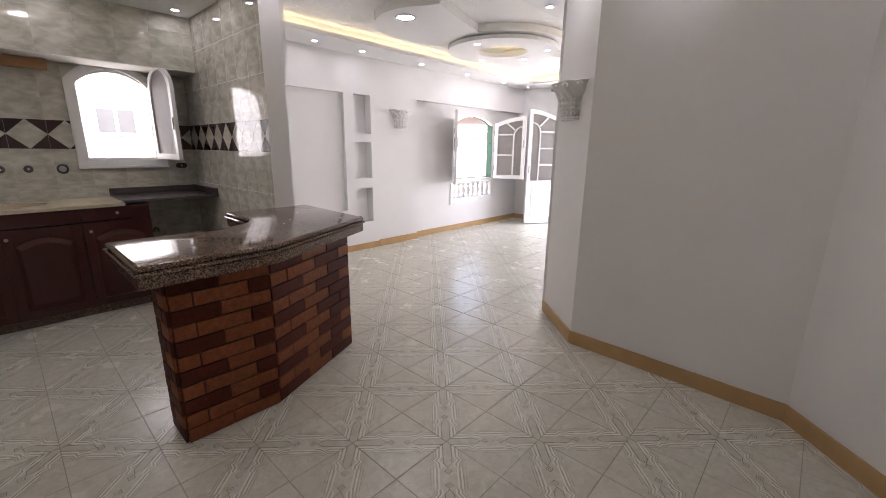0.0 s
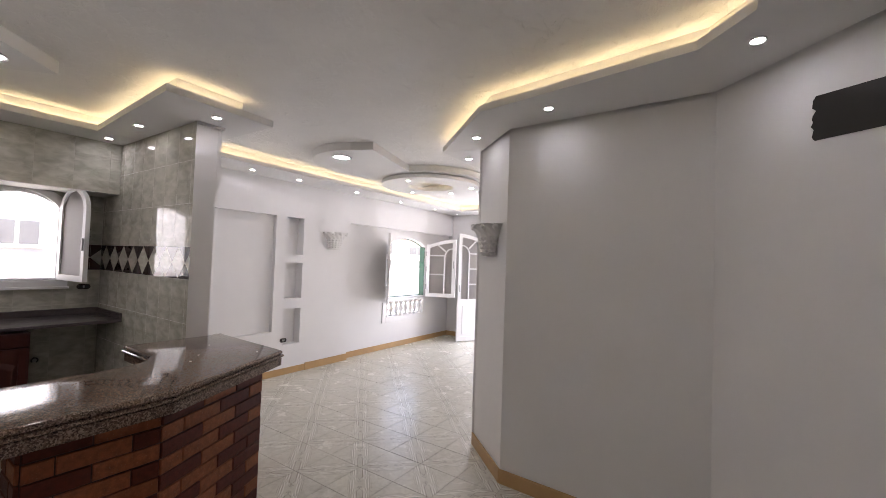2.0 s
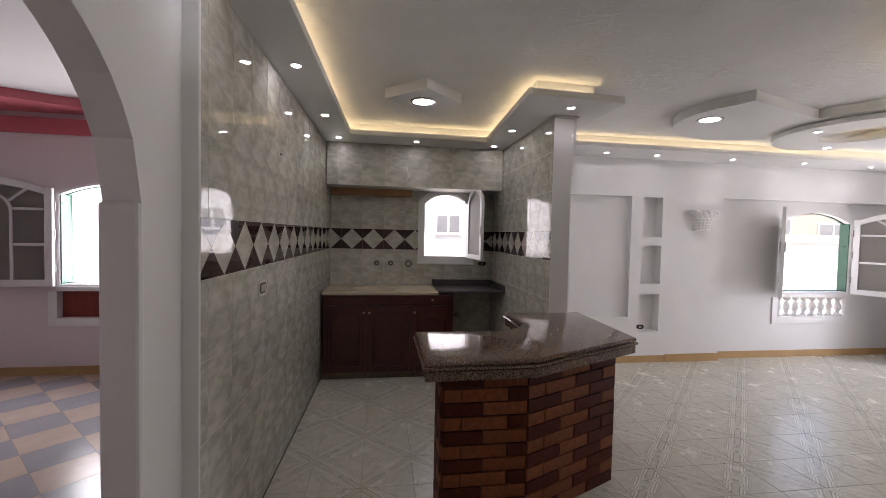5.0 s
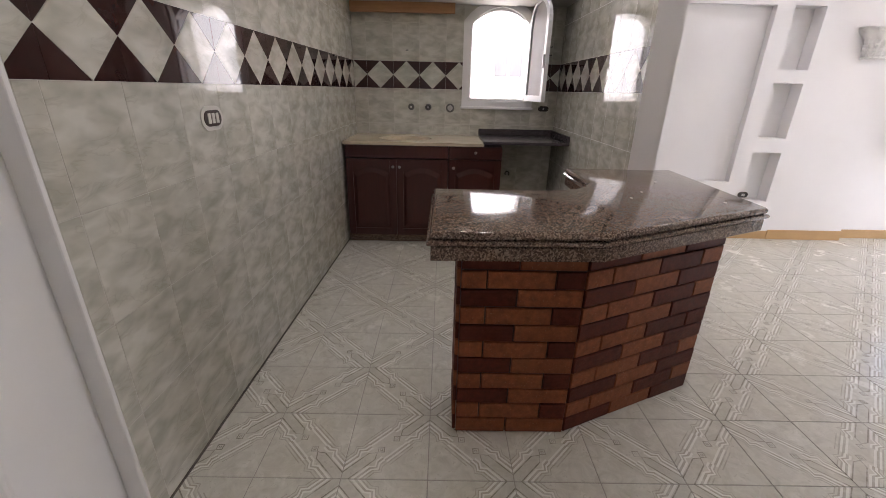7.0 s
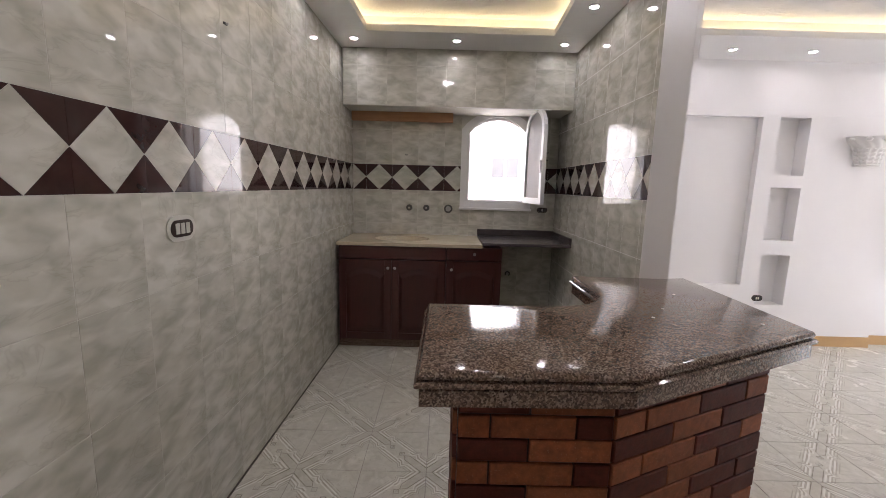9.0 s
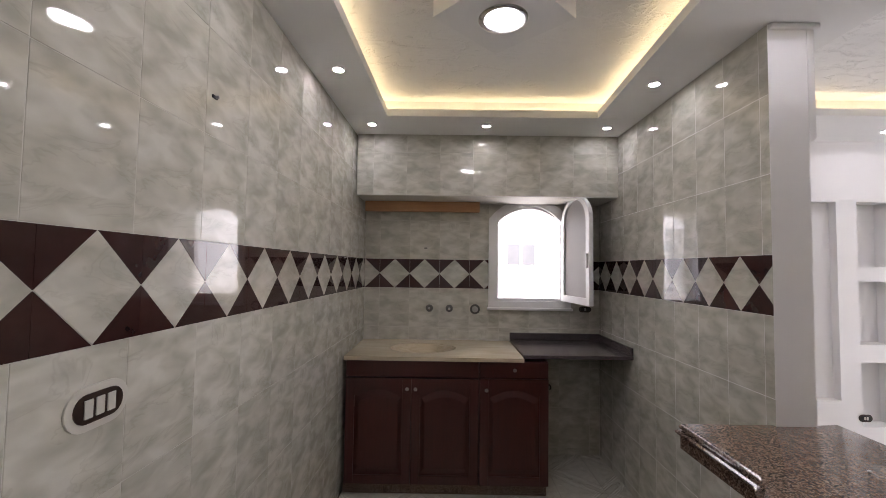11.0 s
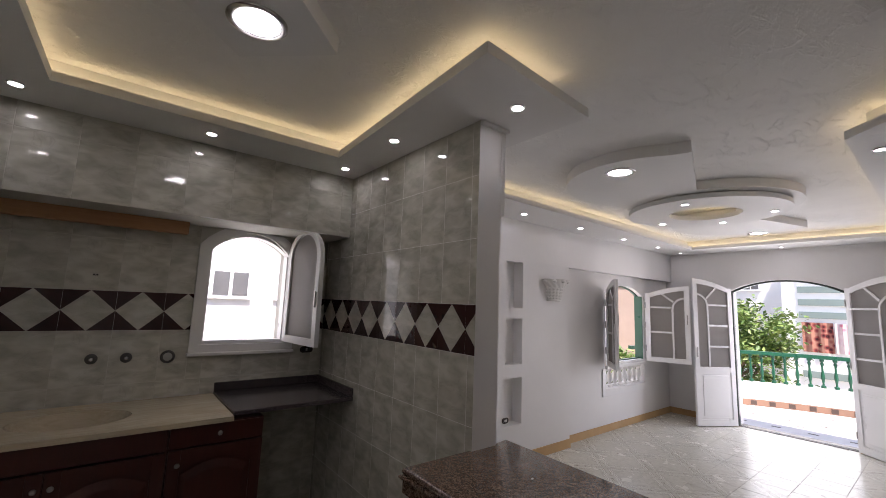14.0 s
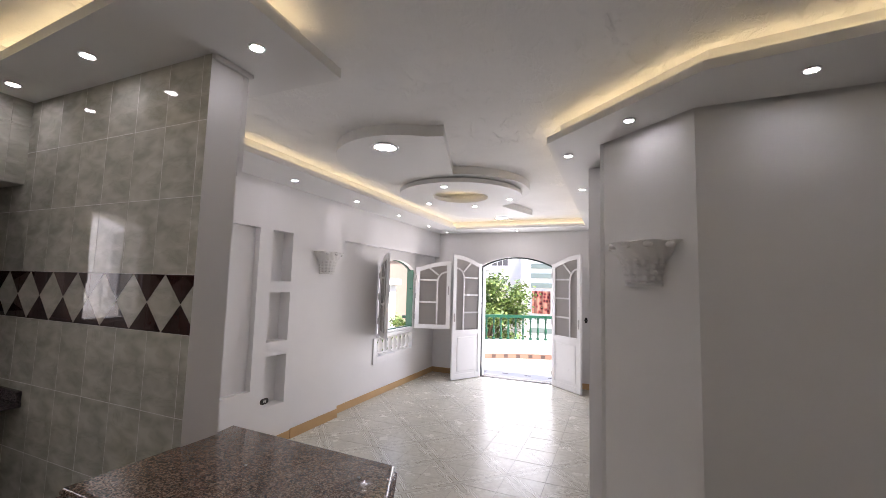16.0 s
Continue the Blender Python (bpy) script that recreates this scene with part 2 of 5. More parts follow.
M_WHITE = paint("white_wall_paint", (0.80, 0.785, 0.775), 0.55, 0.04, 0.06)
M_GREYWHITE = paint("hall_wall_paint", (0.81, 0.80, 0.78), 0.5, 0.05, 0.05)
M_GYPSUM = paint("gypsum_paint", (0.82, 0.815, 0.80), 0.6, 0.03, 0.04)
M_STUCCO = rough_ceiling("stucco_ceiling_paint")
M_TILE = wall_tile_mat("cream_glazed_tile")
M_TILE_DARK = glazed("dark_brown_glazed_tile", (0.045, 0.018, 0.016))
M_GROUT = paint("tile_grout", (0.58, 0.565, 0.51), 0.7, 0.10, 0.1, 3.0)
M_FLOOR = floor_tile_mat("strapwork_floor_tile")
M_FLOOR_GROUT = paint("floor_grout", (0.36, 0.33, 0.29), 0.85, 0.2, 0.2, 4.0)
M_GRANITE = granite("brown_granite", (0.045, 0.028, 0.021), (0.175, 0.112, 0.080), (0.37, 0.275, 0.212), 0.05, 205)
M_GRANITE_DARK = granite("dark_granite", (0.040, 0.032, 0.033), (0.080, 0.064, 0.066), (0.16, 0.135, 0.138), 0.16, 260)
M_MARBLE = wood("cream_marble", (0.47, 0.385, 0.26), (0.66, 0.575, 0.43), 0.16, 1)
M_WOOD = wood("dark_cherry_wood", (0.042, 0.0085, 0.006), (0.066, 0.013, 0.009), 0.36)
M_BATTEN = wood("raw_pine_batten", (0.42, 0.215, 0.10), (0.56, 0.31, 0.16), 0.6, 1)
M_SKIRT = paint("ochre_skirting_paint", (0.50, 0.31, 0.135), 0.45, 0.12, 0.08, 4.0)
M_BRICK_A = brick_mat("orange_brick", (0.255, 0.082, 0.034), 0.2)
M_BRICK_B = brick_mat("dark_red_brick", (0.095, 0.021, 0.011), 0.03)
M_MORTAR = paint("dark_mortar", (0.055, 0.032, 0.026), 0.8, 0.2, 0.3, 9.0)
M_LED = emit("warm_led_strip", (1.0, 0.82, 0.47), 1.45)
M_SPOT = emit("downlight_glow", (0.93, 0.96, 1.0), 23.0)
M_LAMP = emit("round_lamp_glow", (0.95, 0.97, 1.0), 15.0)
M_CHROME = metal("chrome", (0.75, 0.75, 0.76), 0.16)
# darker metal for the outlet rings, so they stand out on the tiles
M_DARKSTEEL = metal("dark_steel", (0.13, 0.125, 0.12), 0.35)
M_STEEL = metal("brushed_steel", (0.42, 0.41, 0.40), 0.3)
M_DOORPAINT = paint("white_gloss_paint", (0.80, 0.79, 0.785), 0.3, 0.03, 0.04, 3.0)
M_GREEN = paint("green_gloss_paint", (0.007, 0.085, 0.043), 0.3, 0.12, 0.05, 5.0)
M_FROST = glass_mat("textured_grey_glass", (0.37, 0.345, 0.32), 0.45)
M_PLASTIC = paint("cream_plastic", (0.58, 0.56, 0.50), 0.3, 0.02, 0.0)
M_BLACK = paint("black_plastic", (0.012, 0.010, 0.009), 0.35, 0.1, 0.02)
M_BROWNPLASTIC = paint("brown_plastic", (0.035, 0.018, 0.012), 0.3, 0.1, 0.02)
M_PLASTER = paint("carved_plaster", (0.78, 0.765, 0.745), 0.75, 0.06, 0.15, 6.0)
M_PINK = paint("pink_paint", (0.62, 0.15, 0.185), 0.55, 0.06, 0.05)
M_PALEPINK = paint("pale_pink_paint", (0.76, 0.66, 0.68), 0.6, 0.04, 0.05)
M_SUNWALL = paint("sunlit_render", (0.68, 0.665, 0.63), 0.85, 0.07, 0.2, 0.7, 20.0)
M_OCHREWALL = paint("ochre_render", (0.31, 0.235, 0.185), 0.85, 0.1, 0.2, 0.7, 20.0)
M_GROUND = paint("dusty_ground", (0.36, 0.32, 0.26), 0.95, 0.2, 0.4, 0.3, 8.0)
# render lightened to make up for the little sun on these fronts
M_FARWALL = paint("bright_far_render", (0.84, 0.82, 0.78), 0.85, 0.07, 0.2, 0.7, 20.0)
M_LEAF = leaf_mat("foliage")
M_BARK = paint("bark", (0.16, 0.11, 0.075), 0.9, 0.25, 0.5, 9.0)
M_DARKGLASS = paint("far_window_glass", (0.15, 0.15, 0.15), 0.12, 0.2, 0.0)
M_BALCTILE = paint("white_balcony_tile", (0.64, 0.62, 0.60), 0.4, 0.06, 0.05)
M_BALCINSET = paint("brown_tile_inset", (0.07, 0.045, 0.035), 0.4, 0.15, 0.05)
M_STRIPE = paint("grey_green_awning", (0.24, 0.30, 0.27), 0.8, 0.1, 0.1)
M_RUG = rug_mat("patterned_rug", (0.05, 0.010, 0.010), (0.24, 0.045, 0.04), (0.40, 0.19, 0.13))
M_RUG2 = rug_mat("pale_rug", (0.60, 0.20, 0.25), (0.66, 0.45, 0.45), (0.7, 0.56, 0.53))
M_PINKTILE = paint("pink_beige_tile", (0.55, 0.43, 0.37), 0.22, 0.1, 0.05, 5.0)
M_GREYTILE = paint("grey_blue_tile", (0.34, 0.33, 0.36), 0.22, 0.1, 0.05, 5.0)

# ---- mesh helpers ----


def finish(bm):
    bmesh.ops.recalc_face_normals(bm, faces=bm.faces)
    return bm


def mesh_from(name, bm, material, smooth=False):
    me = bpy.data.meshes.new(name)
    finish(bm)
    bm.to_mesh(me)
    bm.free()
    for m in (material if isinstance(material, (list, tuple)) else [material]):
        me.materials.append(m)
    if smooth:
        me.shade_smooth()
        me.set_sharp_from_angle(angle=radians(35))
    return me


def part(name, bm, material, parent=None, label="", smooth=False):
    ob = new(name, mesh_from(name, bm, material, smooth))
    if parent is not None:
        ob.parent = parent
    if label:
        tagged(ob, label)
    return ob


def thing(name, label, category, at=(0, 0, 0), rz=0, group=""):
    ob = new(name)
    ob.empty_display_size = 0.1
    ob.matrix_world = pose(*at, 0, 0, rz)
    return tagged(ob, label, category, group)


def box(bm, x0, y0, z0, x1, y1, z1, bevel=0.0, mat=0):
    r = bmesh.ops.create_cube(bm, size=1.0, matrix=Matrix.Translation(((x0 + x1) / 2, (y0 + y1) / 2, (z0 + z1) / 2)) @ Matrix.Diagonal((abs(x1 - x0), abs(y1 - y0), abs(z1 - z0), 1)))
    vs = r["verts"]
    fs = {f for v in vs for f in v.link_faces}
    for f in fs:
        f.material_index = mat
    if bevel:
        es = {e for v in vs for e in v.link_edges}
        bmesh.ops.bevel(bm, geom=list(es), offset=bevel, segments=2, profile=0.5, affect="EDGES", material=-1)
    return bm


def B(*a, **k):
    return box(bmesh.new(), *a, **k)


def extrude(bm, pts, vec, mat=0):
    """A solid from a flat outline of 3D points, pushed along vec."""
    vec = Vector(vec)
    a = [bm.verts.new(p) for p in pts]
    b = [bm.verts.new(Vector(p) + vec) for p in pts]
    f = [bm.faces.new(a), bm.faces.new(b[::-1])]
    n = len(pts)
    for i in range(n):
        f.append(bm.faces.new((a[i], a[(i + 1) % n], b[(i + 1) % n], b[i])))
    for q in f:
        q.material_index = mat
    return bm


def prism(bm, pts, z0, z1, mat=0):
    return extrude(bm, [(x, y, z0) for x, y in pts], (0, 0, z1 - z0), mat)


def lathe(bm, prof, seg=20, centre=(0, 0, 0), m=None):
    """A turned solid from (radius, height) pairs."""
    m = m or Matrix.Translation(centre)
    rings = []
    for r, z in prof:
        rings.append([bm.verts.new(m @ Vector((r * math.cos(a), r * math.sin(a), z))) for a in [2 * math.pi * i / seg for i in range(seg)]])
    for a, b in zip(rings, rings[1:]):
        for i in range(seg):
            bm.faces.new((a[i], a[(i + 1) % seg], b[(i + 1) % seg], b[i]))
    bm.faces.new(rings[0][::-1])
    bm.faces.new(rings[-1])
    return bm


def arch_z(u, u0, u1, spring, apex):
    """Height of a segmental arch over u0..u1."""
    h, w = apex - spring, (u1 - u0) / 2
    if h <= 0:
        return spring
    r = (w * w + h * h) / (2 * h)
    return spring + math.sqrt(max(0.0, r * r - (u - (u0 + u1) / 2) ** 2)) - (r - h)


def wall_with(bm, axis, a0, a1, u0, u1, z0, z1, holes=(), n=14):
    """A wall of thickness a0..a1 that runs along the other axis from u0 to u1, with arched holes (u0, u1, sill, spring, apex)."""

    def quad(pts):
        if axis == "x":
            extrude(bm, [(a0, u, z) for u, z in pts], (a1 - a0, 0, 0))
        else:
            extrude(bm, [(u, a0, z) for u, z in pts], (0, a1 - a0, 0))

    at = u0
    for h0, h1, sill, spring, apex in sorted(holes):
        quad([(at, z0), (h0, z0), (h0, z1), (at, z1)])
        if sill > z0:
            quad([(h0, z0), (h1, z0), (h1, sill), (h0, sill)])
        us = [h0 + (h1 - h0) * i / n for i in range(n + 1)]
        zs = [arch_z(u, h0, h1, spring, apex) for u in us]
        if apex <= spring:
            quad([(h0, spring), (h1, spring), (h1, z1), (h0, z1)])
        else:
            for i in range(n):
                quad([(us[i], zs[i]), (us[i + 1], zs[i + 1]), (us[i + 1], z1), (us[i], z1)])
        at = h1
    quad([(at, z0), (u1, z0), (u1, z1), (at, z1)])
    bmesh.ops.remove_doubles(bm, verts=bm.verts, dist=1e-5)
    return bm


def structure(name, bm, material, label, category, smooth=False):
    return tagged(part(name, bm, material, None, "", smooth), label, category, "", "structure")


# ---- plan ----
FL, CEIL, SOF, PLATE = 0.0, 2.69, 2.555, 2.605
KB, KL, KR = -5.045, -0.18, 1.805          # kitchen: back, window-side and partition faces
PE, PY = -3.215, 1.965                     # partition: its free end and its living-room face
LX, WX = -4.714, -4.80                     # living room: niche wall and recessed window wall
DY = 7.72                                  # balcony wall
RX = -1.72                                 # living room: wall beside the hall
HW = [(-1.72, 3.50), (-1.257, 3.072), (0.005, 3.02), (0.70, 2.29)]
AY = -0.31                                 # arch wall
SIDE_END, SIDE_Y = -1.71, -0.25            # free end of the tiled side wall, which runs slightly askew
SKEW = math.degrees(math.atan2(SIDE_Y - KL, SIDE_END - KB))
TOP = 2.95

# ---- floors and ceilings ----
structure("floor", B(-5.3, -4.6, -0.2, 1.0, 8.0, -0.0022), M_FLOOR_GROUT, "dark grout bed under patterned ceramic floor tiles", "floor")
ceil = bmesh.new()
box(ceil, -5.3, -0.42, CEIL, 1.0, 8.0, TOP)
structure("ceiling", ceil, M_STUCCO, "white ceiling of rough trowelled stucco", "ceiling")

# ---- walls ----
KWIN = (0.93, 1.50, 1.268, 1.96, 2.075)
LWIN = (5.75, 6.88, 0.55, 1.85, 1.99)
DOOR = (-3.88, -2.61, 0.0, 1.96, 2.12)
BWIN = (-2.90, -1.77, 0.60, 1.91, 2.03)
structure("wall_kitchen_back", wall_with(bmesh.new(), "x", -5.30, KB - 0.0009, -0.42, PY, 0, TOP, [KWIN]), M_GROUT, "kitchen outer wall with an arched window opening", "wall")
structure("wall_kitchen_beam", B(KB - 0.0009, KL, 2.087, -4.6538, KR, CEIL), M_GROUT, "boxed beam across the kitchen back wall", "wall")
structure("wall_partition", B(KB - 0.0009, KR + 0.0009, 0, PE, PY, CEIL), M_WHITE, "white plastered partition between kitchen and living room", "wall")
pil = bmesh.new()
extrude(pil, [(PE - 0.35, PY, 2.06), (PE - 0.35, PY + 0.028, 2.085), (PE - 0.35, PY + 0.028, SOF), (PE - 0.35, PY, SOF)], (0.352, 0, 0))
structure("pilaster", pil, M_WHITE, "thicker plastered upper end of the partition", "wall")
structure("trim_partition_cap", B(PE - 0.01, KR + 0.004, SOF - 0.022, PE + 0.018, PY + 0.045, SOF - 0.001, bevel=0.006), M_WHITE, "small plaster cornice on the partition end", "trim")
structure("wall_kitchen_side", prism(bmesh.new(), [(-5.3, -0.42), (SIDE_END, -0.42), (SIDE_END, SIDE_Y - 0.0009), (KB, KL - 0.0009), (-5.3, KL - 0.0009)], 0, CEIL), M_GROUT, "long kitchen side wall under glazed tiles", "wall")
structure("trim_kitchen_side", B(SIDE_END + 0.0005, -0.42, 0, SIDE_END + 0.015, SIDE_Y + 0.002, CEIL, bevel=0.005), M_GREYWHITE, "plastered edge where the wall tiles end", "trim")
structure("wall_arch", wall_with(bmesh.new(), "y", -0.42, AY, SIDE_END + 0.015, 1.0, 0, CEIL, [(-1.445, -0.25, 0.0, 1.61, 2.19)], 24), M_GREYWHITE, "plastered hall wall with an arched doorway", "wall")
imp = bmesh.new()
box(imp, -1.449, -0.424, 0, -1.416, AY + 0.004, 1.645, bevel=0.012)
box(imp, -0.279, -0.424, 0, -0.246, AY + 0.004, 1.645, bevel=0.012)
structure("trim_arch_jambs", imp, M_GREYWHITE, "slightly thicker plastered jambs under the arch", "trim")

lw = bmesh.new()
NI = [(1.59, 2.09), (1.00, 1.48), (0.39, 0.865)]
box(lw, -5.12, PY, 0, LX - 0.13, 4.79, 2.11)
box(lw, LX - 0.13, 2.55, 0.58, LX - 0.06, 3.50, 2.09)
box(lw, LX - 0.13, PY, 0, LX, 2.55, 2.11)
box(lw, LX - 0.13, 2.55, 0, LX, 3.50, 0.58)
box(lw, LX - 0.13, 2.55, 2.09, LX, 3.50, 2.11)
box(lw, LX - 0.13, 3.50, 0, LX, 3.655, 2.11)
zz = [0.0] + [v for a in reversed(NI) for v in a] + [2.11]
for a, b in zip(zz[0::2], zz[1::2]):
    box(lw, LX - 0.13, 3.655, a, LX, 3.925, b)
box(lw, LX - 0.13, 3.925, 0, LX, 4.79, 2.11)
structure("wall_living_niches", lw, M_WHITE, "white wall with one tall recess and three stacked niches", "wall")
structure("wall_living_window", wall_with(bmesh.new(), "x", WX - 0.13, WX, 4.79, DY, 0, 2.11, [LWIN]), M_WHITE, "white recessed wall with an arched window", "wall")
structure("wall_living_upper", B(-5.12, PY, 2.11, LX + 0.002, DY, TOP), M_WHITE, "white wall band above niches and window", "wall")
structure("wall_balcony", wall_with(bmesh.new(), "y", DY, 8.02, -5.12, -1.4, 0, TOP, [DOOR]), M_WHITE, "white wall with an arched balcony doorway", "wall")
structure("wall_living_side", B(RX, 3.50, 0, -1.4, DY, TOP), M_WHITE, "white living room side wall", "wall")
structure("wall_pilaster", B(RX - 0.115, 4.04, 0, RX, 4.30, SOF - 0.001, bevel=0.004), M_WHITE, "flat white pilaster on the side wall", "wall")
hw = bmesh.new()
prism(hw, HW + [(1.0, 2.29), (1.0, 3.6), (-1.4, 3.6), (-1.4, 3.50)], 0, TOP)
structure("wall_hall", hw, M_GREYWHITE, "smooth painted hall wall with angled faces", "wall")
structure("wall_hall_end", B(0.70, AY, 0, 1.0, 2.29, TOP), M_GREYWHITE, "plain hall wall behind the entrance", "wall")
strip = bmesh.new()
box(strip, RX - 0.012, 3.488, 0.1, RX + 0.02, 3.52, SOF - 0.001, bevel=0.004)
structure("trim_corner", strip, M_GREYWHITE, "thin plaster corner bead", "trim")

# the bedroom seen through the arch
structure("wall_bedroom_window", wall_with(bmesh.new(), "x", WX - 0.17, WX, -4.6, -0.42, 0, TOP, [BWIN]), M_PALEPINK, "pale pink bedroom wall with an arched window", "wall")
structure("wall_bedroom_far", B(-5.12, -4.8, 0, 1.0, -4.6, TOP), M_PALEPINK, "pale pink bedroom wall", "wall")
structure("wall_bedroom_end", B(0.8, -4.6, 0, 1.0, -0.42, TOP), M_PALEPINK, "pale pink bedroom end wall", "wall")
structure("ceiling_bedroom", B(-5.12, -4.6, 2.80, 1.0, -0.42, TOP), M_GYPSUM, "white bedroom ceiling", "ceiling")
bs = bmesh.new()
pts = [(WX, -4.6)] + [(WX + 0.42 + 0.12 * math.sin(i * 0.9), -4.6 + i * 4.2 / 24) for i in range(25)] + [(WX, -0.4)]
prism(bs, pts, 2.715, 2.7995)
structure("trim_bedroom_cornice", bs, M_PINK, "wavy pink gypsum cornice", "trim")
structure("trim_bedroom_band", B(WX, -4.6, 2.50, WX + 0.03, -0.43, 2.66), M_PINK, "pink painted cornice band", "trim")
structure("baseboard_bedroom", B(WX, -4.6, 0, WX + 0.015, -0.43, 0.09, bevel=0.003), M_SKIRT, "ochre skirting in the bedroom", "baseboard")

# ---- skirting ----


def skirt(name, pts, label, h=0.098, th=0.014):
    bm = bmesh.new()
    for (xa, ya), (xb, yb) in zip(pts, pts[1:]):
        d = Vector((xb - xa, yb - ya, 0))
        nrm = Vector((d.y, -d.x, 0)).normalized() * th
        a, b = Vector((xa, ya, 0)), Vector((xb, yb, 0))
        extrude(bm, [a, b, b + nrm, a + nrm], (0, 0, h))
    bmesh.ops.bevel(bm, geom=[e for e in bm.edges if all(v.co.z > h - 0.001 for v in e.verts)], offset=0.003, segments=1, affect="EDGES")
    return structure(name, bm, M_SKIRT, label, "baseboard")


skirt("baseboard_hall", HW, "ochre painted skirting along the hall wall")
skirt("baseboard_niches", [(LX, 4.79), (LX, 4.03)][::-1], "ochre skirting under the niche wall")
skirt("baseboard_recess", [(LX - 0.002, PY), (LX - 0.002, 4.03)], "darker thin skirting under the niches", 0.085, 0.006)
skirt("baseboard_window", [(WX, 4.79), (WX, DY)], "ochre skirting under the window", 0.09)
skirt("baseboard_balcony", [(WX, DY), (DOOR[0], DY)], "ochre skirting beside the balcony door", 0.09)
skirt("baseboard_balcony_side", [(DOOR[1], DY), (RX, DY)], "ochre skirting beside the balcony door", 0.09)
skirt("baseboard_side", [(RX, DY), (RX, 4.30)], "ochre skirting on the side wall", 0.09)

jt = bmesh.new()
extrude(jt, [(KB, KL - 0.004, 0.0), (SIDE_END, SIDE_Y - 0.004, 0.0), (SIDE_END, SIDE_Y + 0.008, 0.0), (KB, KL + 0.008, 0.0)], (0, 0, 0.005))
structure("trim_wall_joint", jt, paint("dirty_joint", (0.13, 0.115, 0.095), 0.9, 0.4, 0.4, 14.0), "dirty cement joint where tiled wall meets floor", "trim")

# ---- dropped gypsum border with its cove ----
EDGE_K = 0.097
border = {
    "kitchen_side": [(-4.70, AY - 0.02), (0.70, AY - 0.02), (0.70, -0.06), (-4.275, EDGE_K), (-4.70, EDGE_K)],
    "kitchen_back": [(-4.70, EDGE_K), (-4.275, EDGE_K), (-4.275, 1.512), (-4.275, KR + 0.02), (-4.70, KR + 0.02)],
    "partition": [(-4.285, 1.512), (-2.79, 1.43), (-2.832, 2.18), (-4.285, 2.18)],
    "living_left": [(LX - 0.02, PY - 0.02), (-4.18, PY - 0.02), (-4.18, 7.16), (LX - 0.02, 7.16)],
    "living_end": [(LX - 0.02, 7.16), (RX + 0.02, 7.16), (RX + 0.02, DY + 0.02), (LX - 0.02, DY + 0.02)],
    "living_right": [(-2.06, 3.38), (-2.06, 7.17), (RX + 0.02, 7.17), (RX + 0.02, 3.45)],
    "hall": [(-2.06, 3.38), (-1.285, 2.665), (-0.066, 2.47), (0.132, 2.245), (0.132, -0.045), (0.71, -0.06), (0.71, 2.32), (0.02, 3.05), (-1.25, 3.10), (-1.70, 3.52)],
}
for i, (nm, pts) in enumerate(border.items()):
    bm = bmesh.new()
    prism(bm, pts, SOF + i * 0.0004, PLATE - i * 0.0004)
    structure("ceiling_border_" + nm, bm, M_GYPSUM, "white dropped gypsum border with a thin edge", "ceiling")
# upright back of the cove and the strip of light along it
runs = [
    [(0.70, -0.06), (-4.275, EDGE_K), (-4.275, 1.512), (-2.79, 1.43), (-2.82, 1.98)],
    [(-4.18, 2.18), (-4.18, 7.16), (-2.06, 7.16), (-2.06, 3.38), (-1.285, 2.665), (-0.066, 2.47), (0.132, 2.245), (0.132, -0.03)],
]


def inset(pts, d):
    """The same run moved to its left by d."""
    out = []
    for i, p in enumerate(pts):
        p = Vector(p)
        ns = []
        if i > 0:
            e = (p - Vector(pts[i - 1])).normalized()
            ns.append(Vector((-e.y, e.x)))
        if i < len(pts) - 1:
            e = (Vector(pts[i + 1]) - p).normalized()
            ns.append(Vector((-e.y, e.x)))
        n = sum(ns, Vector((0, 0)))
        n = n / max(n.length_squared, 1e-6) * (len(ns) if len(ns) == 1 else 2) if len(ns) > 1 else ns[0]
        out.append(p + n * d)
    return out


def ribbon(bm, pts, d0, d1, z0, z1):
    a, b = inset(pts, d0), inset(pts, d1)
    for i in range(len(pts) - 1):
        extrude(bm, [(a[i].x, a[i].y, z0), (a[i + 1].x, a[i + 1].y, z0), (b[i + 1].x, b[i + 1].y, z0), (b[i].x, b[i].y, z0)], (0, 0, z1 - z0))
    return bm


for k, run in enumerate(runs):
    structure("ceiling_cove_back" if k == 0 else "ceiling_cove_back_living", ribbon(bmesh.new(), run, 0.085, 0.115, PLATE, CEIL), M_GYPSUM, "upright gypsum back of the lit cove", "ceiling")
    led = thing("led_strip", "warm yellow light strip lying in the ceiling cove", "light strip")
    part("strip", ribbon(bmesh.new(), run, 0.055, 0.067, PLATE + 0.001, PLATE + 0.007), M_LED, led)

# ---- shaped ceiling panels ----


def ring_pts(cx, cy, r, a0=0, a1=360, n=40):
    return [(cx + r * math.cos(radians(a0 + (a1 - a0) * i / n)), cy + r * math.sin(radians(a0 + (a1 - a0) * i / n))) for i in range(n if a1 - a0 == 360 else n + 1)]


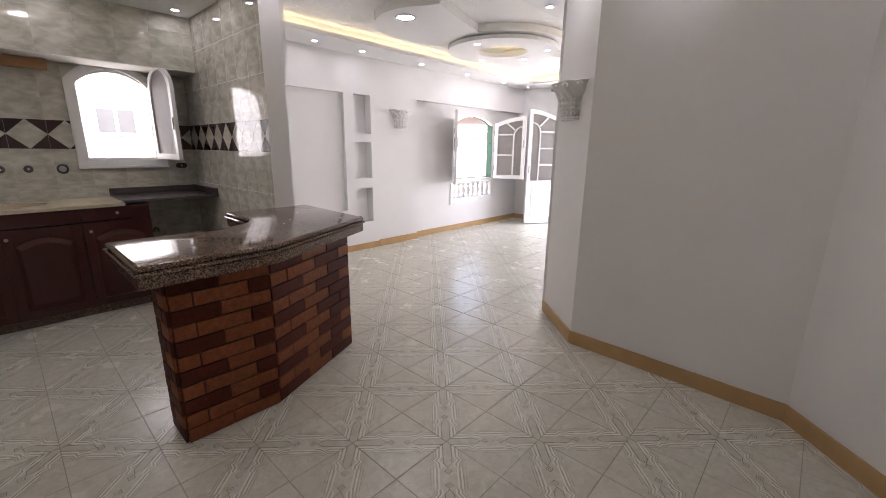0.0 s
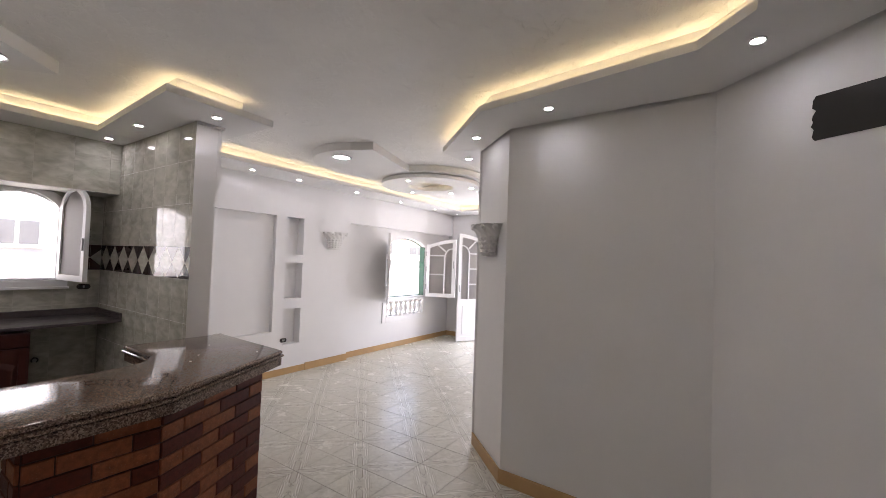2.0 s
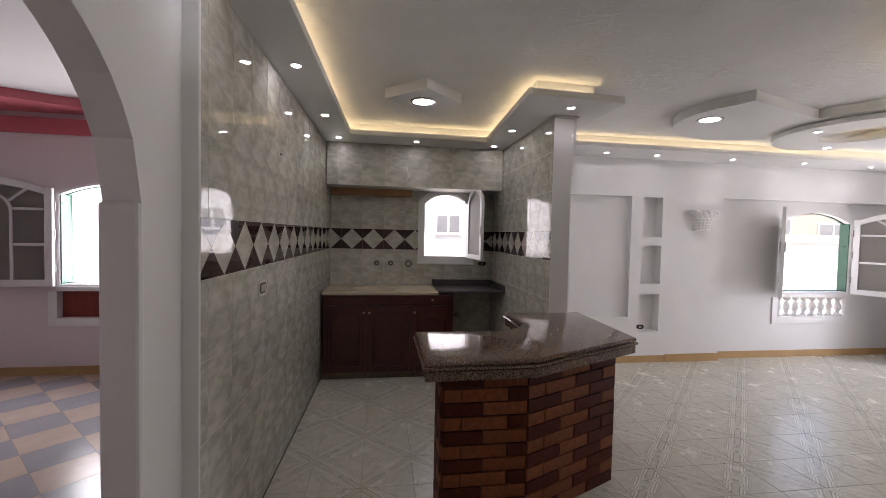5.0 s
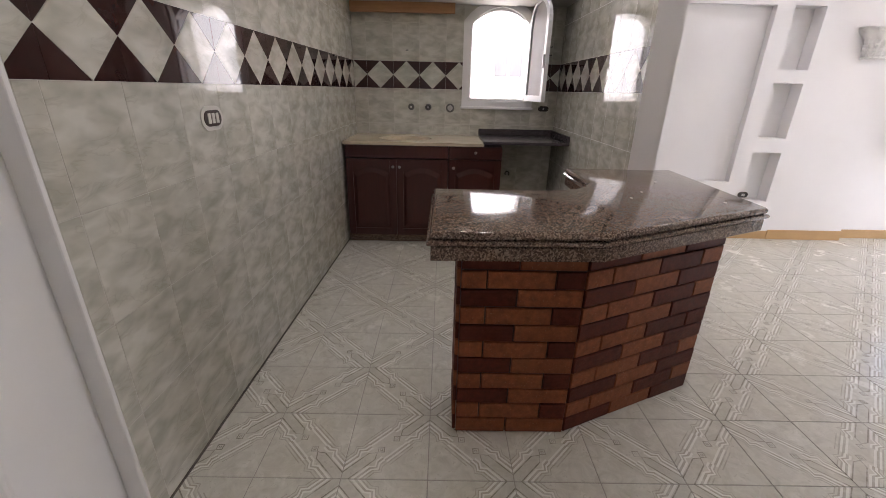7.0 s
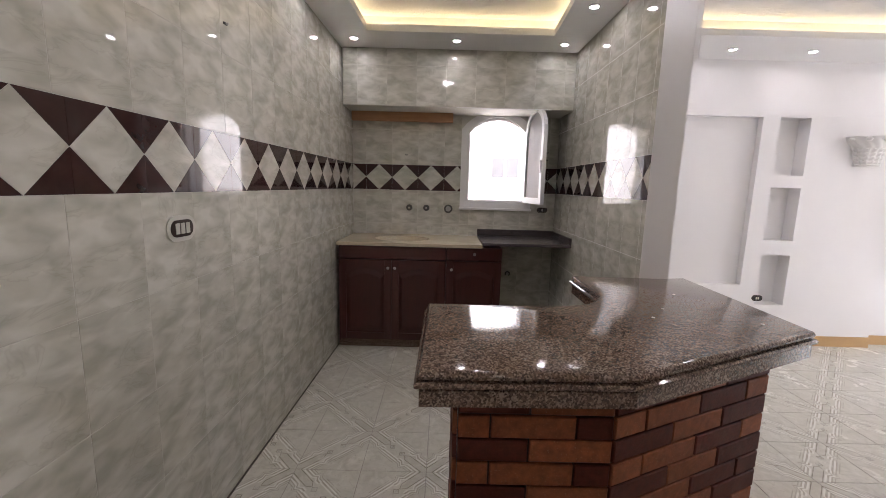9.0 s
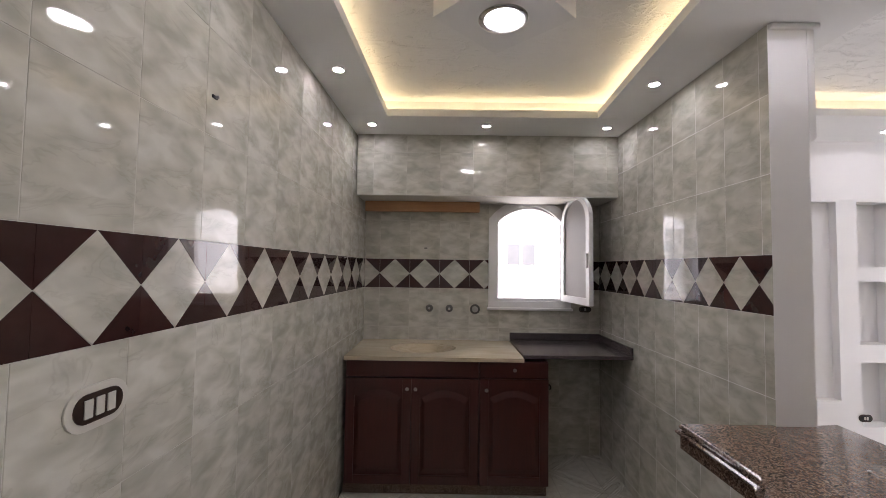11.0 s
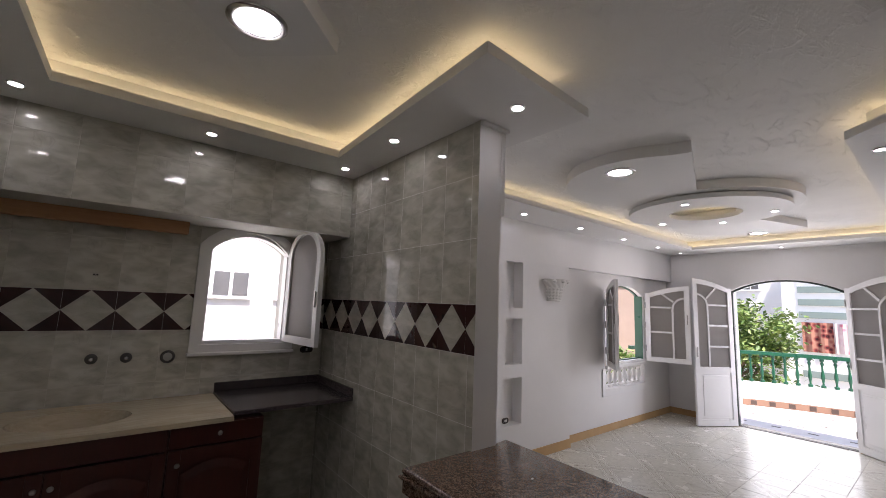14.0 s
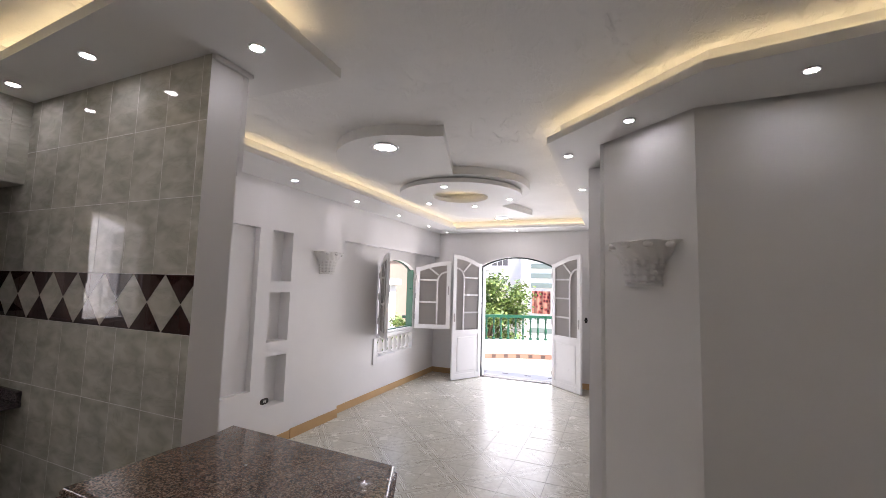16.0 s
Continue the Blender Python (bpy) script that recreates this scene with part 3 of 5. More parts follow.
LC = (-3.20, 4.78)
structure("ceiling_panel_kitchen", prism(bmesh.new(), [(-2.985, 0.735), (-3.28, 1.045), (-3.575, 0.735), (-3.28, 0.435)], 2.612, CEIL), M_GYPSUM, "square gypsum panel set diagonally on the kitchen ceiling", "ceiling")
for sgn, nm in ((-1, "near"), (1, "far")):
    o = LC[1] + sgn * 0.98
    pts = [(-2.72, LC[1] + sgn * 1.62)] + [(-3.2 + 0.66 * math.cos(a) * 1.02, o + sgn * 0.80 * math.sin(a)) for a in [radians(58 + 122 * i / 16) for i in range(17)]] + [(-3.72, LC[1] + sgn * 0.5), (-3.08, LC[1] + sgn * 0.5)]
    structure("ceiling_panel_wing_" + nm, prism(bmesh.new(), pts, 2.612, CEIL), M_GYPSUM, "curved gypsum wing holding a round lamp", "ceiling")
cres = bmesh.new()
for k in range(20):
    a, b = ring_pts(*LC, 0.74, -95, 40, 20), ring_pts(*LC, 0.37, -95, 40, 20)
    extrude(cres, [(*a[k], 2.6145), (*a[k + 1], 2.6145), (*b[k + 1], 2.6145), (*b[k], 2.6145)], (0, 0, CEIL - 0.002 - 2.6145))
bmesh.ops.remove_doubles(cres, verts=cres.verts, dist=1e-5)
structure("ceiling_panel_crescent", cres, M_GYPSUM, "half-round gypsum tier above the disc", "ceiling")
disc = bmesh.new()
ro, ri = ring_pts(*LC, 0.66, n=56), ring_pts(*LC, 0.30, n=56)
for i in range(56):
    j = (i + 1) % 56
    extrude(disc, [(*ro[i], 2.560), (*ro[j], 2.560), (*ri[j], 2.560), (*ri[i], 2.560)], (0, 0, 0.042))
bmesh.ops.remove_doubles(disc, verts=disc.verts, dist=1e-5)
structure("ceiling_panel_disc", disc, M_GYPSUM, "round gypsum ring hanging under the living room ceiling", "ceiling")
led = thing("led_strip", "warm yellow light strip inside the ceiling ring", "light strip")
lr = bmesh.new()
ra, rb = ring_pts(*LC, 0.335, n=40), ring_pts(*LC, 0.350, n=40)
for i in range(40):
    j = (i + 1) % 40
    extrude(lr, [(*ra[i], 2.603), (*ra[j], 2.603), (*rb[j], 2.603), (*rb[i], 2.603)], (0, 0, 0.005))
part("strip", lr, M_LED, led)

# ---- lamps in the ceiling ----


def downlight(name, r, label, glow, at):
    ob = thing(name, label, "downlight", at, 0, name + "s")
    part("bezel", lathe(bmesh.new(), [(r, 0.0), (r * 1.30, -0.001), (r * 1.36, -0.004), (r * 1.22, -0.009), (r * 1.02, -0.007), (r, -0.002)], 28), M_CHROME, ob, "thin chrome ring", True)
    part("lens", lathe(bmesh.new(), [(r * 0.2, -0.0045), (r * 0.98, -0.004), (r * 0.99, -0.001)], 28), glow, ob, "glowing white lens")
    return ob


first = downlight("downlight", 0.0255, "small round downlight switched on in the gypsum border", M_SPOT, (-4.43, -0.032, SOF))
spots = [(-3.63, -0.063), (-2.60, -0.09), (-1.65, -0.12), (-0.70, -0.15), (-4.43, 0.78), (-4.447, 1.64), (-3.755, 1.622), (-2.998, 1.84),
         (-4.45, 2.98), (-4.45, 3.62), (-4.45, 4.63), (-4.45, 5.64), (-4.45, 6.64), (-4.45, 7.45), (-3.18, 7.48),
         (-1.95, 3.66), (-1.93, 4.74), (-1.91, 5.82), (-1.90, 6.82), (-0.868, 2.80), (-1.565, 3.12), (0.15, 2.49), (0.27, 1.78), (0.27, 0.9)]
for x, y in spots:
    copy_thing(first, pose(x, y, SOF - 0.0005))
for x, y in ((-3.18, 4.27), (-3.68, 5.00), (-2.71, 5.02), (-3.20, 5.28)):
    copy_thing(first, pose(x, y, 2.5595))
big = downlight("round_lamp", 0.078, "large round ceiling lamp switched on in a chrome ring", M_LAMP, (-3.285, 0.735, 2.6115))
for x, y in ((-3.22, 3.22), (-3.20, 6.50)):
    copy_thing(big, pose(x, y, 2.6115))

# ---- peninsula: brick base and granite top ----
ZB = 0.835
base = thing("brick_bar", "bar base faced with alternating orange and dark red bricks", "bar counter", (-2.3, 1.3, 0))
inv = base.matrix_world.inverted()
core = [(-2.112, 0.777), (-2.114, 1.222), (-2.430, 1.913), (-3.20, 1.913), (-3.20, 1.72), (-2.58, 1.72), (-2.33, 1.17), (-2.33, 0.777)]
cb = bmesh.new()
prism(cb, core, 0, ZB)
core_ob = part("core", cb, M_MORTAR, base, "dark mortar body")
core_ob.matrix_parent_inverse = inv
rb = random.Random(5)
COURSE = ZB / 11
brick_meshes = {}


def brick_mesh(length, m):
    key = (round(length, 3), m.name)
    if key not in brick_meshes:
        bm = bmesh.new()
        box(bm, 0, -0.001, 0, length, 0.0125, COURSE - 0.007)
        bmesh.ops.bevel(bm, geom=[e for e in bm.edges if all(v.co.y > 0.01 for v in e.verts)], offset=0.003, segments=1, affect="EDGES")
        brick_meshes[key] = mesh_from("brick", bm, m)
    return brick_meshes[key]


def brick_face(a, b, rows):
    a, b = Vector((*a, 0)), Vector((*b, 0))
    d = (b - a)
    ln = d.length
    ang = math.degrees(math.atan2(d.y, d.x))
    for r in range(11):
        u = 0.0
        for frac, m in rows(r):
            w = ln * frac
            ob = new("brick", brick_mesh(w - 0.006, m))
            ob.parent = base
            ob.matrix_parent_inverse = inv
            p = a + d.normalized() * (u + 0.003)
            ob.matrix_basis = pose(p.x, p.y, r * COURSE + 0.0035 + rb.uniform(-0.001, 0.001), 0, 0, ang) @ pose(0, rb.uniform(-0.0015, 0.0015), 0)
            u += w


A, D = M_BRICK_A, M_BRICK_B
brick_face((-2.114, 1.227), (-2.112, 0.765), lambda r: [(0.24, D), (0.55, A), (0.21, A)] if r % 2 else [(0.54, A), (0.46, D if r else A)])
brick_face((-2.430, 1.923), (-2.114, 1.225), lambda r: [(0.17, A if r != 5 else D), (0.33, D), (0.33, A), (0.17, A)] if r % 2 else [(0.33, D), (0.33, A), (0.34, D)])
brick_face((-2.112, 0.765), (-2.33, 0.765), lambda r: [(0.6, A), (0.4, D)] if r % 2 else [(0.35, D), (0.65, D)])
brick_face((-3.20, 1.923), (-2.430, 1.923), lambda r: [(0.25, D), (0.30, A), (0.30, A), (0.15, D)] if r % 2 else [(0.3, A), (0.30, D), (0.25, A), (0.15, D)])

SLAB = [(-1.995, 0.652), (-2.010, 1.238), (-2.395, 2.050), (-3.262, 2.085), (-3.243, 1.965), (-3.243, 1.440), (-2.83, 1.440)] + \
       [(-2.635 - 0.195 * (1 - math.sin(radians(90 * i / 8))), 1.44 - 0.30 * (1 - math.cos(radians(90 * i / 8))) - 0.02) for i in range(1, 9)] + [(-2.635, 0.652)]


def shrink(pts, d):
    n = len(pts)
    out = []
    for i in range(n):
        p0, p, p1 = Vector(pts[i - 1]), Vector(pts[i]), Vector(pts[(i + 1) % n])
        e0, e1 = (p - p0).normalized(), (p1 - p).normalized()
        m = Vector((-e0.y, e0.x)) + Vector((-e1.y, e1.x))
        out.append(tuple(p + m / max(m.length_squared, 0.4) * 2 * d))
    return out


def moulded(bm, pts, prof):
    """A slab whose edge follows (inset, height) pairs."""
    rings = [[bm.verts.new((x, y, z)) for x, y in shrink(pts, d)] for d, z in prof]
    n = len(pts)
    for a, b in zip(rings, rings[1:]):
        for i in range(n):
            bm.faces.new((a[i], a[(i + 1) % n], b[(i + 1) % n], b[i]))
    bm.faces.new(rings[0])
    bm.faces.new(rings[-1][::-1])
    return bm


top = thing("granite_countertop", "polished brown granite bar top with a moulded edge on bricks", "countertop", (-2.4, 1.3, 0.9))
ti = top.matrix_world.inverted()
s1 = part("slab", moulded(bmesh.new(), SLAB, [(0.018, 0.937), (0.010, 0.9355), (0.004, 0.931), (0.0, 0.923), (0.002, 0.914), (0.010, 0.9105)]), M_GRANITE, top, "", True)
s2 = part("edge_moulding", moulded(bmesh.new(), SLAB, [(0.010, 0.9100), (-0.004, 0.908), (-0.010, 0.902), (-0.008, 0.894), (0.002, 0.889), (0.006, 0.886)]), M_GRANITE, top, "", True)
s3 = part("apron", moulded(bmesh.new(), SLAB, [(0.007, 0.8855), (0.004, 0.884), (0.004, 0.838), (0.007, 0.8355)]), M_GRANITE, top, "unpolished speckled granite edge")
for s in (s1, s2, s3):
    s.matrix_parent_inverse = ti
crumb = thing("plaster_crumb", "small white plaster crumb on the granite", "debris", (-2.62, 1.62, 0.9373), 0, "plaster crumbs")
cr = bmesh.new()
bmesh.ops.create_icosphere(cr, subdivisions=1, radius=0.006, matrix=Matrix.Translation((0, 0, 0.003)) @ Matrix.Diagonal((1.4, 1, 0.5, 1)))
part("chip", cr, M_PLASTER, crumb)
for x, y, r in ((-2.50, 1.52, 40), (-2.86, 1.80, 100), (-2.45, 1.90, 10)):
    copy_thing(crumb, pose(x, y, 0.9373, 0, 0, r))

# ---- kitchen units ----
CX = -4.40


def raised_door(bm, y0, y1, z0, z1, arch=True):
    """A cabinet door: frame, sunk field and a raised panel with an arched head."""
    box(bm, CX - 0.002, y0, z0, CX + 0.007, y1, z1)
    m = 0.058
    ya, yb, za, zb = y0 + m, y1 - m, z0 + m, z1 - m - 0.055
    for q in ((y0, z0, ya, z1), (yb, z0, y1, z1), (ya, z0, yb, za)):
        box(bm, CX + 0.0065, q[0], q[1], CX + 0.020, q[2], q[3], bevel=0.0025)
    for i in range(12):
        u, v = ya + (yb - ya) * i / 12, ya + (yb - ya) * (i + 1) / 12
        extrude(bm, [(CX + 0.0065, u, zb + 0.055 * math.sin(math.pi * i / 12)), (CX + 0.0065, v, zb + 0.055 * math.sin(math.pi * (i + 1) / 12)), (CX + 0.0065, v, z1), (CX + 0.0065, u, z1)], (0.0135, 0, 0))
    out = [(ya, za), (yb, za), (yb, zb)]
    if arch:
        out += [(yb + (ya - yb) * i / 12, zb + 0.055 * math.sin(math.pi * i / 12)) for i in range(1, 12)]
    out += [(ya, zb)]
    rings = []
    cy, cz = (ya + yb) / 2, (za + zb) / 2
    for k, x in ((0.97, 0.0070), (0.94, 0.0074), (0.82, 0.0195), (0.80, 0.0205)):
        rings.append([bm.verts.new((CX + x, cy + (y - cy) * k, cz + (z - cz) * k)) for y, z in out])
    n = len(out)
    for a, b in zip(rings, rings[1:]):
        for i in range(n):
            bm.faces.new((a[i], a[(i + 1) % n], b[(i + 1) % n], b[i]))
    bm.faces.new(rings[-1])
    return bm


def knob(parent, y, z):
    k = part("knob", lathe(bmesh.new(), [(0.006, 0), (0.006, 0.010), (0.011, 0.014), (0.013, 0.020), (0.010, 0.026), (0.004, 0.028)], 16, m=pose(CX + 0.019, y, z, 0, 90, 0)), M_STEEL, parent, "round metal knob", True)
    return k


sink_cab = thing("base_cabinet", "dark cherry wood sink cabinet with two arched panel doors", "cabinet")
part("body", B(-5.03, KL + 0.014, 0.075, CX - 0.003, 0.742, 0.775), M_WOOD, sink_cab)
part("false_drawer", B(CX - 0.002, KL + 0.016, 0.795, CX + 0.014, 0.739, 0.902, bevel=0.003), M_WOOD, sink_cab)
for y0, y1, ky in ((KL + 0.018, 0.281, 0.255), (0.285, 0.738, 0.312)):
    d = part("door", raised_door(bmesh.new(), y0, y1, 0.085, 0.785), M_WOOD, sink_cab)
    knob(d, ky, 0.72)
dr_cab = thing("base_cabinet", "dark cherry wood cabinet with one drawer over one door", "cabinet")
part("body", B(-5.03, 0.745, 0.075, CX - 0.003, 1.215, 0.905), M_WOOD, dr_cab)
d = part("drawer", B(CX - 0.002, 0.748, 0.80, CX + 0.015, 1.212, 0.902, bevel=0.004), M_WOOD, dr_cab)
knob(d, 0.98, 0.855)
d = part("door", raised_door(bmesh.new(), 0.748, 1.212, 0.085, 0.79), M_WOOD, dr_cab)
knob(d, 0.79, 0.72)
structure("trim_plinth", B(-5.04, KL, -0.004, CX - 0.03, 1.21, 0.0745, bevel=0.004), M_GRANITE, "low granite plinth under the kitchen cabinets", "trim")

# cream marble sink top with an oval bowl
sink = thing("sink_top", "cream marble worktop with an oval sink bowl sunk in it", "sink")
bm = bmesh.new()
x0, x1, y0, y1 = -5.043, CX + 0.030, KL + 0.002, 1.045
cx, cy, rx, ry, n = -4.70, 0.34, 0.19, 0.25, 48
outer, inner = [], []
for i in range(n):
    a = 2 * math.pi * i / n
    c, s = math.cos(a), math.sin(a)
    f = min(((x1 - cx) / c if c > 1e-6 else (x0 - cx) / c if c < -1e-6 else 9), ((y1 - cy) / s if s > 1e-6 else (y0 - cy) / s if s < -1e-6 else 9))
    outer.append((cx + c * f, cy + s * f))
    inner.append((cx + c * rx, cy + s * ry))
vo = [bm.verts.new((*p, 0.933)) for p in outer]
vi = [bm.verts.new((*p, 0.933)) for p in inner]
for i in range(n):
    j = (i + 1) % n
    bm.faces.new((vo[i], vo[j], vi[j], vi[i]))
for px, py in ((x0, y0), (x1, y0), (x1, y1), (x0, y1)):
    i = next(q for q in range(n) if (abs(outer[q][0] - px) < 1e-6 and abs(outer[(q + 1) % n][1] - py) < 1e-6) or (abs(outer[q][1] - py) < 1e-6 and abs(outer[(q + 1) % n][0] - px) < 1e-6))
    bm.faces.new((vo[i], bm.verts.new((px, py, 0.933)), vo[(i + 1) % n]))
bmesh.ops.recalc_face_normals(bm, faces=bm.faces)
bmesh.ops.solidify(bm, geom=bm.faces[:], thickness=0.027)
for v in bm.verts:
    v.co.z = 0.933 if v.co.z > 0.9331 or abs(v.co.z - 0.933) < 1e-4 else 0.9065
part("worktop", bm, M_MARBLE, sink)
bm = bmesh.new()
rings = []
for f, z in ((1.0, 0.929), (0.97, 0.915), (0.92, 0.86), (0.80, 0.81), (0.5, 0.79), (0.12, 0.786)):
    rings.append([bm.verts.new((cx + rx * f * math.cos(2 * math.pi * i / n), cy + ry * f * math.sin(2 * math.pi * i / n), z)) for i in range(n)])
for a, b in zip(rings, rings[1:]):
    for i in range(n):
        bm.faces.new((a[i], a[(i + 1) % n], b[(i + 1) % n], b[i]))
bm.faces.new(rings[-1])
part("bowl", bm, M_MARBLE, sink, "", True)
part("drain", lathe(bmesh.new(), [(0.03, 0.7865), (0.032, 0.789), (0.02, 0.788)], 18, (cx, cy, 0)), M_STEEL, sink, "steel drain", True)

stove = thing("stove_top", "dark granite shelf with a raised back edge fixed to the walls", "countertop")
part("slab", B(-5.043, 1.050, 0.922, -4.415, KR - 0.002, 0.948, bevel=0.004), M_GRANITE_DARK, stove)
part("back_edge", B(-5.043, 1.050, 0.9485, -5.022, KR - 0.002, 1.004, bevel=0.004), M_GRANITE_DARK, stove)
part("side_edge", B(-5.021, KR - 0.024, 0.9485, -4.418, KR - 0.002, 1.004, bevel=0.004), M_GRANITE_DARK, stove)

batten = thing("wood_batten", "raw pine batten fixed under the tiled beam", "batten")
part("board", B(-4.985, KL + 0.012, 2.004, -4.93, 0.780, 2.0865, bevel=0.004), M_BATTEN, batten)
part("cleat", B(-5.044, 0.05, 2.04, -4.986, 0.12, 2.08), M_BATTEN, batten)
part("cleat", B(-5.044, 0.60, 2.04, -4.986, 0.67, 2.08), M_BATTEN, batten)

structure("trim_beam_edge", B(-4.6522, 0.80, 2.0845, -4.6470, 1.62, 2.0905, bevel=0.001), M_DOORPAINT, "bright edge strip under the tiled beam", "trim")

# water outlets
tap = thing("water_outlet", "capped chrome water outlet on the tiled wall", "pipe", (KB, 0.372, 1.198), 0, "water outlets")
part("rosette", lathe(bmesh.new(), [(0.030, 0), (0.031, 0.004), (0.024, 0.010), (0.012, 0.012)], 20, m=pose(0, 0, 0, 0, 90, 0)), M_DARKSTEEL, tap, "", True)
part("nipple", lathe(bmesh.new(), [(0.011, 0.010), (0.011, 0.032), (0.007, 0.034)], 6, m=pose(0, 0, 0, 0, 90, 0)), M_CHROME, tap, "hexagonal chrome plug")
copy_thing(tap, pose(KB, 0.540, 1.198))
out = thing("drain_outlet", "wider round steel pipe outlet on the tiled wall", "pipe", (KB, 0.757, 1.194))
part("rosette", lathe(bmesh.new(), [(0.041, 0), (0.042, 0.005), (0.034, 0.012), (0.030, 0.006)], 22, m=pose(0, 0, 0, 0, 90, 0)), M_DARKSTEEL, out, "", True)
part("cap", lathe(bmesh.new(), [(0.026, 0.004), (0.026, 0.014), (0.010, 0.016)], 16, m=pose(0, 0, 0, 0, 90, 0)), M_STEEL, out)

gas = thing("gas_outlet", "small dark hooked gas pipe stub under the granite shelf", "pipe", (KB, 1.37, 0.56))
part("rosette", lathe(bmesh.new(), [(0.022, 0), (0.023, 0.004), (0.015, 0.008)], 16, m=pose(0, 0, 0, 0, 90, 0)), M_STEEL, gas, "", True)
hb = bmesh.new()
for i in range(7):
    a0, a1 = radians(-60 + 40 * i), radians(-20 + 40 * i)
    p0, p1 = Vector((0.03, 0.022 * math.cos(a0), 0.022 * math.sin(a0))), Vector((0.03, 0.022 * math.cos(a1), 0.022 * math.sin(a1)))
    lathe(hb, [(0.006, 0), (0.006, (p1 - p0).length)], 8, m=Matrix.Translation(p0) @ (p1 - p0).to_track_quat("Z", "Y").to_matrix().to_4x4())
lathe(hb, [(0.006, 0.006), (0.006, 0.03)], 8, m=pose(0, 0, 0.022, 0, 90, 0))
part("hook", hb, M_BLACK, gas, "black bent pipe end")


def oval(bm, w, h, t, n=10):
    """A stadium plate in the local xz plane, facing +y."""
    r = h / 2
    pts = [(w / 2 - r + r * math.cos(a), r * math.sin(a)) for a in [radians(-90 + 180 * i / n) for i in range(n + 1)]]
    pts += [(-w / 2 + r + r * math.cos(a), r * math.sin(a)) for a in [radians(90 + 180 * i / n) for i in range(n + 1)]]
    extrude(bm, [(x, 0, z) for x, z in pts], (0, t, 0))
    return bm


def switch_plate(name, label, cat, at, rz, w, h, outer_m, inner_m, keys, key_m):
    ob = thing(name, label, cat, at, rz)
    part("plate", oval(bmesh.new(), w, h, 0.005), outer_m, ob)
    part("insert", oval(bmesh.new(), w * 0.78, h * 0.66, 0.0075), inner_m, ob, "dark brown insert")
    for i in range(keys):
        x = (i - (keys - 1) / 2) * w * 0.18
        part("rocker", box(bmesh.new(), x - w * 0.065, 0.007, -h * 0.21, x + w * 0.065, 0.0105, h * 0.21, bevel=0.0015), key_m, ob, "pale rocker key")
    return ob


side_at = lambda x, z: (x, KL + 0.0006 + (x - KB) * math.tan(radians(SKEW)), z)
switch_plate("light_switch", "oval cream switch plate with a dark insert and three keys", "switch", side_at(-2.458, 1.240), SKEW, 0.155, 0.092, M_PLASTIC, M_BROWNPLASTIC, 3, M_PLASTIC)
switch_plate("wall_socket", "brown oval socket under the kitchen window", "socket", (KB + 0.001, 1.685, 1.205), -90, 0.105, 0.050, M_BROWNPLASTIC, M_BLACK, 1, M_STEEL)
switch_plate("wall_socket", "black oval socket below the lowest niche", "socket", (LX + 0.001, 3.672, 0.455), -90, 0.10, 0.055, M_BROWNPLASTIC, M_BLACK, 2, M_PLASTIC)
switch_plate("light_switch", "dark narrow switch beside the balcony door", "switch", (-2.09, DY - 0.001, 1.09), 180, 0.05, 0.085, M_BLACK, M_BLACK, 1, M_STEEL)

ha = math.degrees(math.atan2(HW[3][1] - HW[2][1], HW[3][0] - HW[2][0]))
switch_plate("wall_socket", "small cream oval socket with a dark insert, on hall wall", "socket", (0.4645, 2.5365, 0.306), ha + 180, 0.060, 0.095, M_PLASTIC, M_BLACK, 1, M_STEEL)


def hook(at, rz, label):
    ob = thing("wall_hook", label, "hook", at, rz, "wall hooks")
    part("bracket", B(-0.013, 0, -0.005, 0.013, 0.007, 0.005, bevel=0.002), M_BLACK, ob)
    part("pin", B(-0.004, 0.006, -0.003, 0.003, 0.018, 0.004, bevel=0.001), M_STEEL, ob)
    return ob


hook(side_at(-2.825, 2.06), SKEW, "small dark metal hook on the tiles")
hook((KB + 0.001, 0.335, 1.705), -90, "small dark nail plug on the tiles")
hook((KB + 0.001, 1.70, 1.69), -90, "small dark metal hook beside the window")
hook((KB + 0.001, 1.70, 1.76), -90, "small dark metal hook beside the window")
hook(side_at(-4.36, 1.60), SKEW, "small dark metal hook on the tiles")

# thin black plate with one ragged end, lying on the angled hall wall
strip = thing("black_tape", "wide black strip with a ragged end on the wall", "tape")
bm = bmesh.new()
dx = Vector((0.695, -0.73, 0)).normalized()
nx = Vector((-dx.y, dx.x, 0)) * -1
o = Vector((0.005, 3.02, 0))
edge = [(0.505 + rb.uniform(-0.012, 0.012), 2.325 - 0.19 * i / 12) for i in range(13)]
pts = [(0.97, 2.285), *edge, (0.97, 2.11)]
extrude(bm, [o + dx * u + nx * 0.001 + Vector((0, 0, z)) for u, z in pts], nx * 0.003)
part("band", bm, M_BLACK, strip)

# ---- window and door joinery ----


def bar(bm, pts, w, t0, t1):
    """A bar of width w along points in the local xz plane, between depths t0 and t1."""
    for (xa, za), (xb, zb) in zip(pts, pts[1:]):
        d = Vector((xb - xa, zb - za))
        n = Vector((-d.y, d.x)).normalized() * w / 2
        e = d.normalized() * w * 0.12
        a, b = Vector((xa, za)) - e, Vector((xb, zb)) + e
        extrude(bm, [(a.x + n.x, t0, a.y + n.y), (b.x + n.x, t0, b.y + n.y), (b.x - n.x, t0, b.y - n.y), (a.x - n.x, t0, a.y - n.y)], (0, t1 - t0, 0))
    return bm


